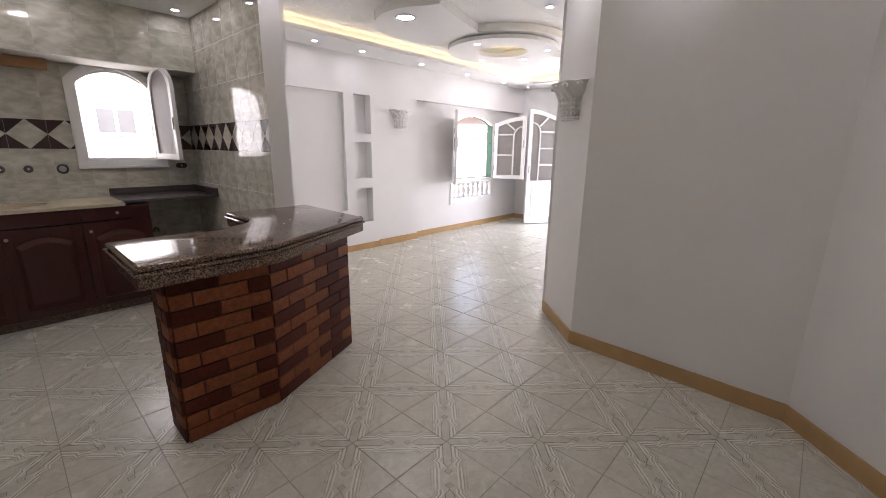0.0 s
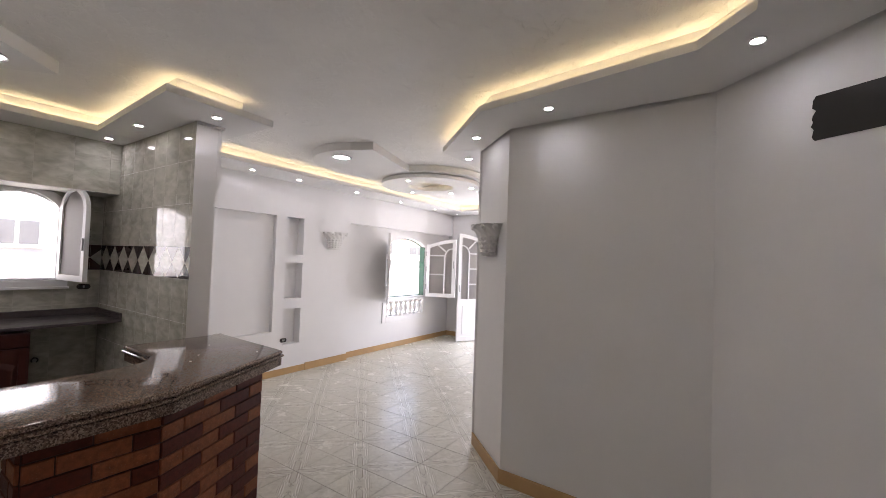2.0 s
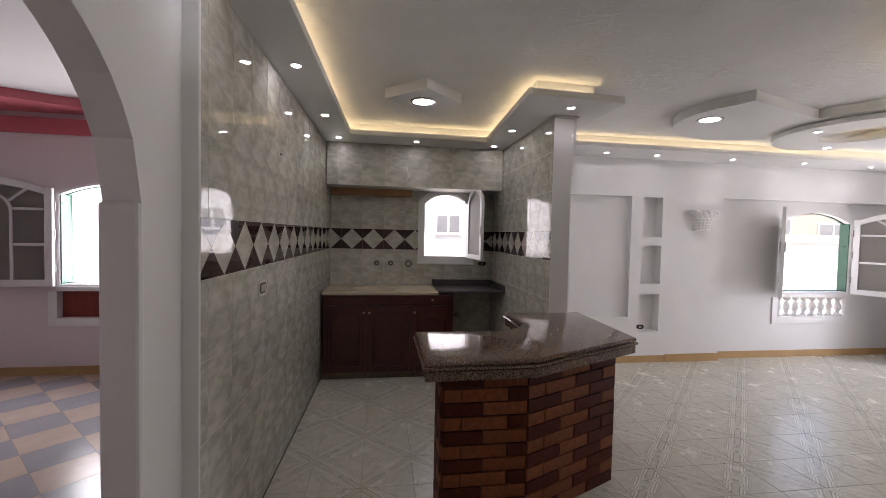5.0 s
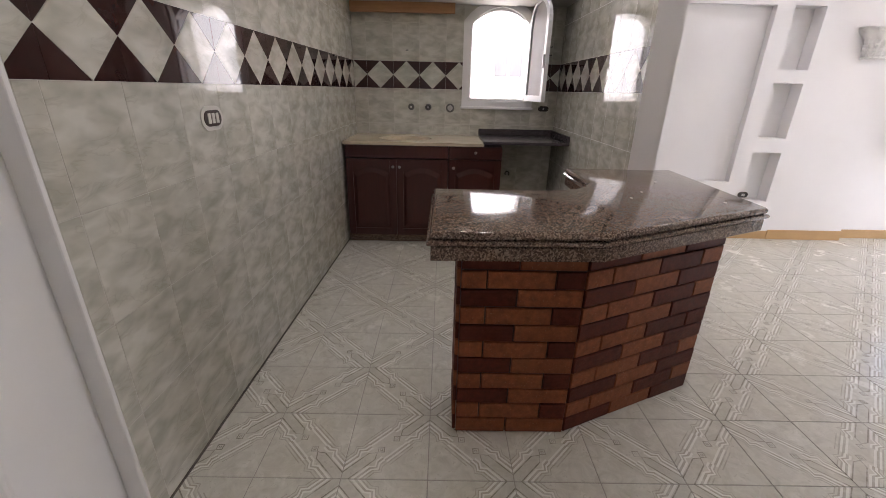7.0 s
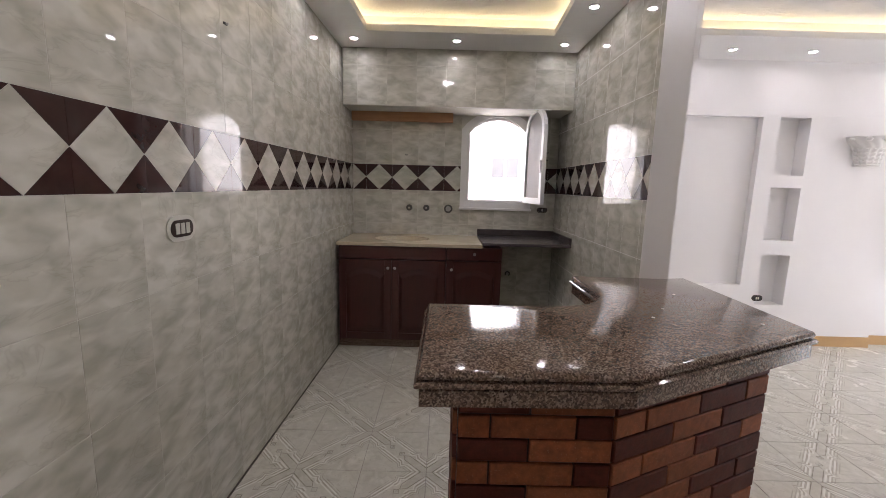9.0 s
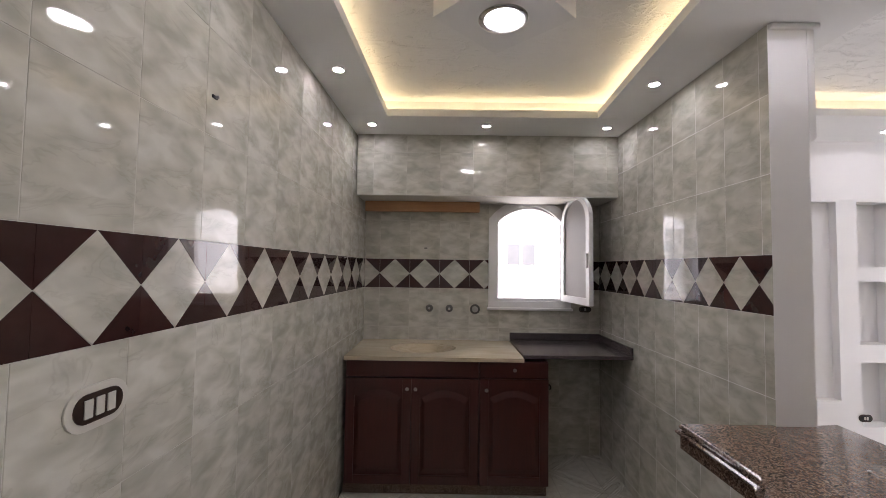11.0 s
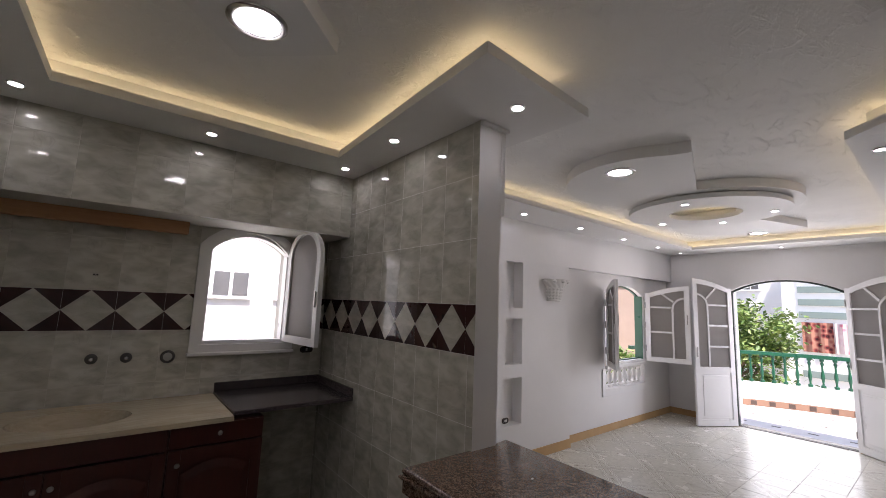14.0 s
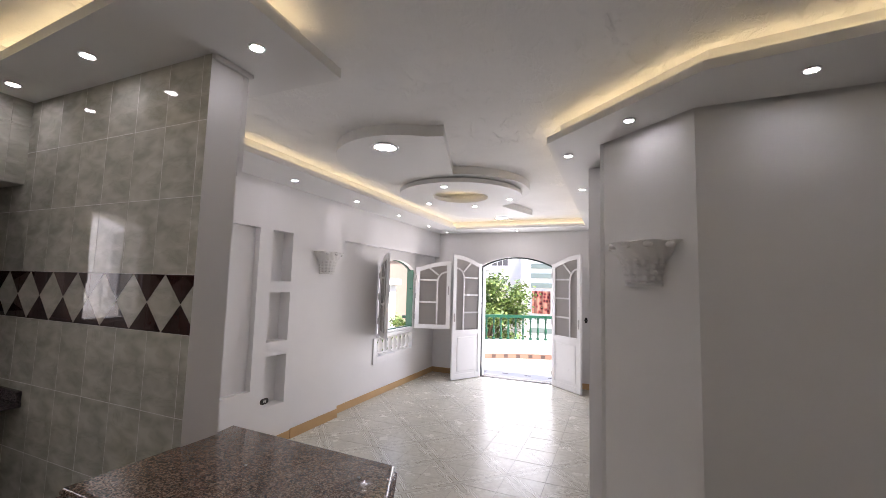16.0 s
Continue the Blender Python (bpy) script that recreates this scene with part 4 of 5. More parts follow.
def leaf(name, label, cat, hinge, ang, w, z0, zh, zf, lock, rows, glass=M_FROST, frame_w=0.068, flip=1, group=""):
    """A glazed leaf: x runs from the hinge, top arched from zh at the hinge to zf at the free edge; solid below lock."""
    ob = thing(name, label, cat, (hinge[0], hinge[1], 0), ang, group)
    t = 0.038
    rad = lambda x: zh + (zf - zh) * math.sin(math.pi / 2 * min(1, x / w)) ** 0.9
    bm = bmesh.new()
    f = frame_w
    box(bm, 0, -t / 2, z0, f, t / 2, rad(f) - 0.001)
    box(bm, w - f, -t / 2, z0, w, t / 2, rad(w))
    n = 12
    for i in range(n):
        xa, xb = f + (w - 2 * f) * i / n, f + (w - 2 * f) * (i + 1) / n
        extrude(bm, [(xa, -t / 2, rad(xa) - f), (xb, -t / 2, rad(xb) - f), (xb, -t / 2, rad(xb)), (xa, -t / 2, rad(xa))], (0, t, 0))
    zb = lock if lock else z0
    box(bm, f, -t / 2, zb, w - f, t / 2, zb + f * (1.1 if lock else 1.0))
    if lock:
        box(bm, f, -t / 2, z0, w - f, t / 2, z0 + f * 1.3)
    part("frame", bm, M_DOORPAINT, ob)
    if lock:
        pb = bmesh.new()
        box(pb, f + 0.0005, -0.008, z0 + f * 1.3 + 0.0005, w - f - 0.0005, 0.008, lock - 0.0005)
        box(pb, f + 0.045, -0.014, z0 + f * 1.3 + 0.045, w - f - 0.045, 0.014, lock - 0.045, bevel=0.005)
        part("lower_panel", pb, M_DOORPAINT, ob)
    g0 = zb + f
    xv = f + (w - 2 * f) * 0.66
    ztop = rad(xv) - f
    zc = ztop - (ztop - g0) * 0.27
    mw = 0.026
    part("muntin", bar(bmesh.new(), [(xv, g0)] + [(xv, zc)] + [(xv + (w - f - xv) * (1 - math.cos(a)), zc + (w - f - xv) * 1.1 * math.sin(a)) for a in [radians(90 * i / 6) for i in range(1, 7)]], mw, -0.012, 0.012), M_DOORPAINT, ob)
    part("muntin", bar(bmesh.new(), [(xv + 0.012, zc + (w - f - xv) * 0.75), (f + (w - 2 * f) * 0.36, rad(f + (w - 2 * f) * 0.36) - f)], mw, -0.012, 0.012), M_DOORPAINT, ob)
    for i in range(rows):
        z = g0 + (zc - g0 + 0.03) * (i + 1) / rows
        part("muntin", B(f, -0.0115, z - mw / 2, xv - mw / 2, 0.0115, z + mw / 2), M_DOORPAINT, ob)
    gb = bmesh.new()
    gp = [(f - 0.004, g0 - 0.004), (w - f + 0.004, g0 - 0.004)] + [(x, rad(x) - f + 0.004) for x in [w - f + 0.004 - (w - 2 * f + 0.008) * i / 10 for i in range(11)]]
    extrude(gb, [(x, -0.002, z) for x, z in gp], (0, 0.004, 0))
    part("glass", gb, glass, ob, "textured grey glass pane")
    hb = bmesh.new()
    box(hb, w - f * 0.62, -t / 2 - 0.012, (lock or z0 + 0.35) + 0.22, w - f * 0.38, -t / 2, (lock or z0 + 0.35) + 0.36, bevel=0.003)
    box(hb, w - f * 0.62, t / 2, (lock or z0 + 0.35) + 0.22, w - f * 0.38, t / 2 + 0.012, (lock or z0 + 0.35) + 0.36, bevel=0.003)
    part("handle", hb, M_STEEL, ob, "slim metal handle")
    for z in (z0 + 0.15, (zh + z0) / 2, zh - 0.2):
        part("hinge", lathe(bmesh.new(), [(0.008, 0), (0.008, 0.09)], 10, (0.0, -t / 2 - 0.004, z)), M_STEEL, ob)
    return ob


leaf("balcony_door_leaf", "open white glazed door leaf with an arched top", "door", (-3.875, DY - 0.005), 239, 0.64, 0.012, 1.965, 2.125, 0.76, 3, group="balcony door leaves")
leaf("balcony_door_leaf", "open white glazed door leaf with an arched top", "door", (-2.615, DY - 0.005), 318, 0.65, 0.012, 1.965, 2.125, 0.76, 3, group="balcony door leaves")
leaf("window_leaf", "open white glazed window leaf with an arched top", "window", (WX + 0.035, 6.875), 21, 0.59, 0.865, 1.86, 2.0, 0, 2, group="living window leaves")
leaf("window_leaf", "open white glazed window leaf seen nearly edge on", "window", (WX + 0.035, 5.76), 311, 0.55, 0.865, 1.86, 2.0, 0, 2, group="living window leaves")
leaf("window_leaf", "open white glazed bedroom window leaf with an arched top", "window", (WX + 0.045, -2.905), 275, 0.565, 0.94, 1.92, 2.04, 0, 2)


def arch_frame(name, axis, plane, depth, hole, w, material, label, parent=None):
    """A frame lining an arched opening."""
    u0, u1, sill, spring, apex = hole
    us = [u0 + (u1 - u0) * i / 14 for i in range(15)]
    o = [(u0, sill), *[(u, arch_z(u, u0, u1, spring, apex)) for u in us], (u1, sill)]
    ci, cz = (u0 + u1) / 2, (sill + apex) / 2
    i_ = [(u0 + w, sill + w), *[(u0 + w + (u1 - u0 - 2 * w) * i / 14, arch_z(us[i], u0, u1, spring, apex) - w) for i in range(15)], (u1 - w, sill + w)]
    bm = bmesh.new()
    n = len(o)
    for k in range(n):
        j = (k + 1) % n
        q = [o[k], o[j], i_[j], i_[k]]
        if axis == "x":
            extrude(bm, [(plane, u, z) for u, z in q], (depth, 0, 0))
        else:
            extrude(bm, [(u, plane, z) for u, z in q], (0, depth, 0))
    bmesh.ops.remove_doubles(bm, verts=bm.verts, dist=1e-5)
    if parent is not None:
        return part(name, bm, material, parent, label)
    return bm


def surround(hole, w):
    u0, u1, sill, spring, apex = hole
    return (u0 - w, u1 + w, sill - w, spring, apex + w)


# kitchen window
kw = structure("window_1", arch_frame("f", "x", KB - 0.03, 0.050, surround(KWIN, 0.062), 0.060, M_DOORPAINT, ""), M_DOORPAINT, "white moulded frame round the arched kitchen window", "window")
part("inner_frame", arch_frame("f", "x", KB - 0.10, 0.085, KWIN, 0.022, M_DOORPAINT, ""), M_DOORPAINT, kw)
part("window_sill", B(KB, KWIN[0] - 0.07, 1.192, KB + 0.045, KWIN[1] + 0.07, 1.214, bevel=0.005), M_DOORPAINT, kw, "white window sill")
kl = thing("window_leaf", "open white kitchen window leaf with a round top and frosted pane", "window", (KB + 0.025, 1.492, 0), 7)
bm = bmesh.new()
w, t, f, za, zb = 0.50, 0.034, 0.052, 1.278, 1.965
arcp = lambda k, m: [(w / 2 + (w / 2 - m) * math.cos(a), zb - 0.06 + (0.21 - m * 0.6) * math.sin(a)) for a in [math.pi - math.pi * i / 14 for i in range(15)]]
o = [(0, za), *arcp(0, 0), (w, za)]
i_ = [(f, za + f), *arcp(0, f), (w - f, za + f)]
for k in range(len(o)):
    j = (k + 1) % len(o)
    extrude(bm, [(x, -t / 2, z) for x, z in (o[k], o[j], i_[j], i_[k])], (0, t, 0))
bmesh.ops.remove_doubles(bm, verts=bm.verts, dist=1e-5)
part("frame", bm, M_DOORPAINT, kl)
part("glass", extrude(bmesh.new(), [(x, -0.003, z) for x, z in i_], (0, 0.006, 0)), M_FROST, kl, "frosted grey pane")
part("latch", B(w - 0.036, -t / 2 - 0.012, 1.55, w - 0.016, -t / 2, 1.66, bevel=0.003), M_STEEL, kl)

# living room window
lw1 = structure("window_2", arch_frame("f", "x", WX - 0.105, 0.035, (LWIN[0], LWIN[1], 0.872, LWIN[3], LWIN[4]), 0.030, M_GREEN, ""), M_GREEN, "green outer frame of the arched living room window", "window")
part("shutter_jamb", B(WX - 0.122, LWIN[1] - 0.036, 0.875, WX - 0.004, LWIN[1] - 0.0262, LWIN[3] + 0.01), M_GREEN, lw1, "green shutter edge")
part("inner_frame", arch_frame("f", "x", WX - 0.060, 0.066, (LWIN[0] - 0.002, LWIN[1] + 0.002, 0.865, LWIN[3], LWIN[4] + 0.003), 0.024, M_DOORPAINT, ""), M_DOORPAINT, lw1, "white inner frame")
part("window_sill", B(WX - 0.14, LWIN[0] + 0.001, 0.815, WX + 0.035, LWIN[1] - 0.001, 0.862, bevel=0.006), M_DOORPAINT, lw1, "white sill across the opening")
fr = bmesh.new()
for a in ((5.66, 0.455, 5.745, 0.815), (6.835, 0.455, 6.92, 0.815), (5.745, 0.455, 6.835, 0.548)):
    box(fr, WX - 0.004, a[0], a[1], WX + 0.018, a[2], a[3], bevel=0.003)
part("surround", fr, M_DOORPAINT, lw1, "raised white border")
bal = thing("baluster", "white turned plaster baluster in the low window opening", "baluster", (WX - 0.065, 5.83, 0.55), 0, "window balusters")
prof = [(0.045, 0), (0.045, 0.025), (0.028, 0.032), (0.024, 0.05), (0.042, 0.10), (0.046, 0.125), (0.030, 0.18), (0.022, 0.205), (0.034, 0.22), (0.045, 0.235), (0.045, 0.265)]
part("shaft", lathe(bmesh.new(), prof, 16), M_PLASTER, bal, "", True)
for i in range(1, 8):
    copy_thing(bal, pose(WX - 0.065, 5.83 + 0.138 * i, 0.55))

# bedroom window
bw = structure("window_3", arch_frame("f", "x", WX - 0.105, 0.035, (BWIN[0], BWIN[1], 0.935, BWIN[3], BWIN[4]), 0.030, M_GREEN, ""), M_GREEN, "green outer frame of the arched bedroom window", "window")
part("shutter_jamb", B(WX - 0.16, BWIN[0] + 0.0262, 0.94, WX - 0.004, BWIN[0] + 0.036, BWIN[3] + 0.01), M_GREEN, bw)
part("window_sill", B(WX - 0.18, BWIN[0] + 0.001, 0.885, WX + 0.03, BWIN[1] - 0.001, 0.932, bevel=0.006), M_DOORPAINT, bw, "white sill")
part("lower_panel", B(WX - 0.10, BWIN[0] + 0.001, 0.601, WX - 0.06, BWIN[1] - 0.001, 0.884), wood("red_stained_board", (0.17, 0.022, 0.014), (0.26, 0.040, 0.024), 0.4), bw, "red-brown board closing the low opening")
part("inner_frame", arch_frame("f", "x", WX - 0.060, 0.066, (BWIN[0] - 0.002, BWIN[1] + 0.002, 0.932, BWIN[3], BWIN[4] + 0.003), 0.024, M_DOORPAINT, ""), M_DOORPAINT, bw)

fr = bmesh.new()
for a in ((BWIN[0] - 0.085, 0.515, BWIN[0], 0.885), (BWIN[1], 0.515, BWIN[1] + 0.085, 0.885), (BWIN[0], 0.515, BWIN[1], 0.600)):
    box(fr, WX - 0.004, a[0], a[1], WX + 0.018, a[2], a[3], bevel=0.003)
part("surround", fr, M_DOORPAINT, bw, "raised white border")

# balcony doorway
bd = structure("door_1", arch_frame("f", "y", DY + 0.05, 0.06, (DOOR[0], DOOR[1], -0.03, DOOR[3], DOOR[4]), 0.022, M_GREEN, ""), paint("dark_green_frame_paint", (0.018, 0.03, 0.022), 0.4, 0.1, 0.05), "dark frame of the arched balcony doorway", "door")
structure("floor_doorway", B(DOOR[0] + 0.001, DY + 0.121, -0.05, DOOR[1] - 0.001, 8.03, -0.006), M_BALCTILE, "white tile in the balcony doorway", "floor")
structure("trim_threshold", B(DOOR[0] + 0.001, DY + 0.04, -0.012, DOOR[1] - 0.001, DY + 0.12, 0.008, bevel=0.003), M_GRANITE_DARK, "dark stone threshold of the balcony door", "trim")

# ---- plaster wall sconces ----


def sconce(at, rz, label):
    """A half capital: woven basket, flared leaves and a flat top."""
    ob = thing("wall_sconce", label, "wall lamp", at, rz, "plaster sconces")
    bm = bmesh.new()
    nu, nv = 44, 22
    grid = []
    for j in range(nv + 1):
        v = j / nv
        z = 0.245 * v
        row = []
        for i in range(nu + 1):
            a = math.pi * i / nu
            r = 0.088 + 0.050 * v + 0.045 * max(0, (v - 0.5) / 0.5) ** 1.4
            if v < 0.07:
                r += 0.008
            elif v < 0.62:
                wv = math.sin(a * 8 + v * 22) * math.sin(a * 8 - v * 22)
                r += 0.0065 * max(-1, min(1, wv * 4))
            else:
                r += 0.010 * abs(math.sin(a * 3.5)) * (v - 0.6) * 2.5 - 0.005 * math.sin(a * 15 + v * 20)
            zz2 = z + (0.006 * abs(math.sin(a * 3.5)) if v > 0.85 else 0)
            row.append(bm.verts.new((r * math.cos(a) * 1.20, max(0.0, r * math.sin(a) * 0.85), zz2)))
        grid.append(row)
    for j in range(nv):
        for i in range(nu):
            bm.faces.new((grid[j][i], grid[j][i + 1], grid[j + 1][i + 1], grid[j + 1][i]))
    bm.faces.new(grid[0][::-1])
    bm.faces.new(grid[-1])
    part("basket", bm, M_PLASTER, ob, "carved plaster capital", True)
    for i in range(5):
        a = math.pi * (i + 0.5) / 5
        cb = bmesh.new()
        bmesh.ops.create_uvsphere(cb, u_segments=10, v_segments=6, radius=0.024, matrix=Matrix.Translation((0.204 * math.cos(a), max(0.020, 0.148 * math.sin(a)), 0.228)) @ Matrix.Diagonal((1.2, 0.9, 0.8, 1)))
        part("scroll", cb, M_PLASTER, ob, "", True)
    return ob


ang = math.degrees(math.atan2(3.072 - 3.50, -1.257 + 1.72))
mid = Vector((-1.72, 3.50)).lerp(Vector((-1.257, 3.072)), 0.50)
sconce((mid.x, mid.y, 1.622), ang + 180, "white carved plaster capital sconce on the angled hall wall")
sconce((LX, 4.46, 1.685), -90, "white carved plaster capital sconce on the niche wall")
structure("trim_hall_cornice", ribbon(bmesh.new(), [HW[3], HW[2], HW[1], HW[0]], 0.0, -0.012, SOF - 0.020, SOF - 0.001), M_GREYWHITE, "thin plaster line under the gypsum border", "trim")

# ---- balcony and what lies beyond ----
structure("balcony_floor", prism(bmesh.new(), [(-6.2, 8.02), (1.4, 8.02), (1.4, 10.5), *ring_pts(-2.2, 6.6, 3.72, 40, 140, 30), (-6.2, 10.5)][:2] + ring_pts(-2.2, 6.6, 3.9, 22, 158, 40), -0.22, -0.015), M_BALCTILE, "white tiled balcony floor", "floor")
tp = bmesh.new()
for i in range(7):
    for j in range(5):
        x, y = -4.4 + 0.42 * i + (0.21 if j % 2 else 0), 8.30 + 0.34 * j
        box(tp, x - 0.055, y - 0.024, -0.0145, x + 0.055, y + 0.024, -0.0125)
tagged(part("balcony_floor_insets", tp, M_BALCINSET), "small brown tile insets in the balcony floor", "tile", "", "stuff")


def arc_wall(r0, r1, a0, a1, z0, z1, n=48, c=(-2.2, 6.6)):
    bm = bmesh.new()
    for i in range(n):
        aa, ab = radians(a0 + (a1 - a0) * i / n), radians(a0 + (a1 - a0) * (i + 1) / n)
        q = [(c[0] + r * math.cos(a), c[1] + r * math.sin(a), z0) for r, a in ((r0, aa), (r1, aa), (r1, ab), (r0, ab))]
        extrude(bm, q, (0, 0, z1 - z0))
    bmesh.ops.remove_doubles(bm, verts=bm.verts, dist=1e-5)
    return bm


structure("balcony_parapet", arc_wall(3.72, 3.86, 24, 156, -0.2, 0.40), M_SUNWALL, "low white curved balcony parapet", "wall")
band = structure("trim_balcony_band", arc_wall(3.705, 3.719, 24, 156, -0.014, 0.095), paint("terracotta_band", (0.26, 0.15, 0.10), 0.6, 0.1, 0.1), "terracotta tile band at the parapet foot", "trim")
for i in range(26):
    a = radians(36 + 108 * i / 25)
    ob = new("tile", brick_meshes.setdefault("inset", mesh_from("tile", B(-0.045, -0.006, 0.0, 0.045, 0.004, 0.075, bevel=0.002), M_BALCINSET)))
    ob.parent = band
    ob.matrix_basis = pose(-2.2 + 3.703 * math.cos(a), 6.6 + 3.703 * math.sin(a), 0.004, 0, 0, math.degrees(a) - 90)
rail = thing("balcony_railing", "green painted balcony railing with turned balusters", "railing", (-2.2, 6.6, 0))
part("top_rail", arc_wall(3.735, 3.835, 24, 156, 0.895, 0.955, c=(0, 0)), M_GREEN, rail)
bp = [(0.036, 0), (0.036, 0.04), (0.016, 0.05), (0.014, 0.09), (0.029, 0.17), (0.030, 0.20), (0.016, 0.29), (0.014, 0.36), (0.027, 0.41), (0.016, 0.44), (0.032, 0.46), (0.032, 0.494)]
bme = mesh_from("baluster", lathe(bmesh.new(), bp, 12), M_GREEN, True)
for i in range(46):
    a = radians(32 + 116 * i / 45)
    ob = new("baluster", bme)
    ob.parent = rail
    ob.matrix_basis = pose(3.785 * math.cos(a), 3.785 * math.sin(a), 0.4005)

GZ = -3.4
gb = bmesh.new()
bmesh.ops.create_grid(gb, x_segments=2, y_segments=2, size=400, matrix=Matrix.Translation((0, 0, GZ)))
structure("ground", gb, M_GROUND, "dusty pale ground of the street", "ground")
ob_ = structure("wall_house_lower", B(-5.28, -4.8, GZ, 0.98, 8.0, -0.201), M_SUNWALL, "lower storey of the own house", "wall")
structure("roof_slab", B(-5.32, -4.82, TOP + 0.001, 1.02, 8.04, TOP + 0.25), M_SUNWALL, "flat roof slab of the own house", "roof")


def house(label, at, rz, w, d, h, wins, wall_m, sills=True):
    """A block with its front on the local xz plane; wins: (x, z, width, height, arched)."""
    ob = thing("apartment_building", label, "building", at, rz)
    part("wall", wall_with(bmesh.new(), "y", 0, 0.3, 0, w, 0, h, []), wall_m, ob)
    part("body", B(0.01, 0.301, 0, w - 0.01, d, h - 0.01), wall_m, ob)
    part("roof", B(-0.15, -0.15, h + 0.001, w + 0.15, d + 0.15, h + 0.25), wall_m, ob)
    for x, z, ww, hh, arched in wins:
        win = part("window", B(x - 0.06, -0.05, z - 0.06, x + ww + 0.06, -0.001, z + hh + 0.06, bevel=0.008), M_DOORPAINT, ob)
        n = 3 if arched else 2
        for k in range(n):
            g = (ww - 0.05 * (n - 1)) / n
            part("pane", B(x + k * (g + 0.05), -0.056, z, x + k * (g + 0.05) + g, -0.0505, z + hh), M_DARKGLASS, win)
        if sills:
            part("sill", B(x - 0.08, -0.075, z - 0.09, x + ww + 0.08, -0.051, z - 0.062), M_DOORPAINT, win)
    return ob


house("white rendered house close behind the kitchen window", (-9.0, -8.0, GZ), 90, 13.0, 6.0, 10.5,
      [(9.62, 5.01, 0.50, 0.37, False), (10.60, 5.01, 0.50, 0.37, False), (6.0, 4.7, 1.1, 1.0, False), (3.3, 5.05, 1.1, 0.62, False), (3.3, 3.75, 1.1, 0.55, False), (9.4, 1.4, 1.0, 1.0, False)], M_SUNWALL, False)
b2 = house("pale apartment block across the street with striped balcony fronts", (-16.0, 25.5, GZ), 0, 22.0, 8.0, 12.0,
           [(5.0, 6.3, 1.2, 1.1, False), (7.2, 6.3, 1.0, 1.3, True), (3.0, 3.2, 1.2, 1.1, False), (9.2, 6.4, 0.8, 1.0, False), (14.5, 5.6, 1.3, 1.3, False), (9.0, 3.4, 1.0, 1.2, False)], M_FARWALL)
for k in range(3):
    bal = part("balcony", B(10.0, -2.6, 3.1 + k * 3.0, 15.5, -0.001, 3.3 + k * 3.0), M_SUNWALL, b2)
    for s in range(4):
        part("slat", B(10.0, -2.65 - 0.001 * s, 3.35 + k * 3.0 + 0.48 * s, 15.5, -2.60, 3.60 + k * 3.0 + 0.48 * s), M_STRIPE, bal, "grey-green shade stripe")
house("ochre house with an arched window and a projecting eave", (-16.5, 14.0, GZ), 62, 11.0, 6.0, 6.4,
      [(2.5, 4.85, 1.2, 1.05, True), (4.7, 5.1, 0.9, 0.6, False), (3.0, 1.5, 1.4, 1.3, False)], M_OCHREWALL)
house("low white house with a sloping wall seen from the window", (-12.5, 8.5, GZ), 75, 8.0, 3.0, 4.95, [(2.0, 1.6, 1.0, 1.2, False)], M_SUNWALL)

for x, y, w, z0, z1, m, lab in ((-5.62, 21.9, 0.92, 0.28, 1.42, M_RUG, "dark red flowered rug hung out over a rail"), (-4.66, 21.9, 0.75, 0.30, 1.40, M_RUG2, "pale pink rug hung out over a rail")):
    rg = thing("rug", lab, "rug", (x, y, 0))
    bm = bmesh.new()
    n = 10
    pts = [(w * i / n, 0.03 * math.sin(i * 1.7)) for i in range(n + 1)]
    for (xa, ya), (xb, yb) in zip(pts, pts[1:]):
        extrude(bm, [(xa, ya, z0), (xb, yb, z0), (xb, yb + 0.012, z0), (xa, ya + 0.012, z0)], (0, 0, z1 - z0))
    bmesh.ops.remove_doubles(bm, verts=bm.verts, dist=1e-5)
    part("cloth", bm, m, rg)
fence = thing("rug_rail", "white balcony front with grey-green stripes carrying hung rugs", "wall", (-6.2, 21.96, GZ))
part("wall", B(0, 0, 0, 4.5, 0.2, 6.9), M_FARWALL, fence)
for z in (0.9, 1.5, 2.1, 2.7, 4.98, 5.48, 5.98, 6.48):
    part("slat", B(0.52, -0.045, z, 4.49, -0.001, z + 0.25), M_STRIPE, fence, "grey-green stripe")


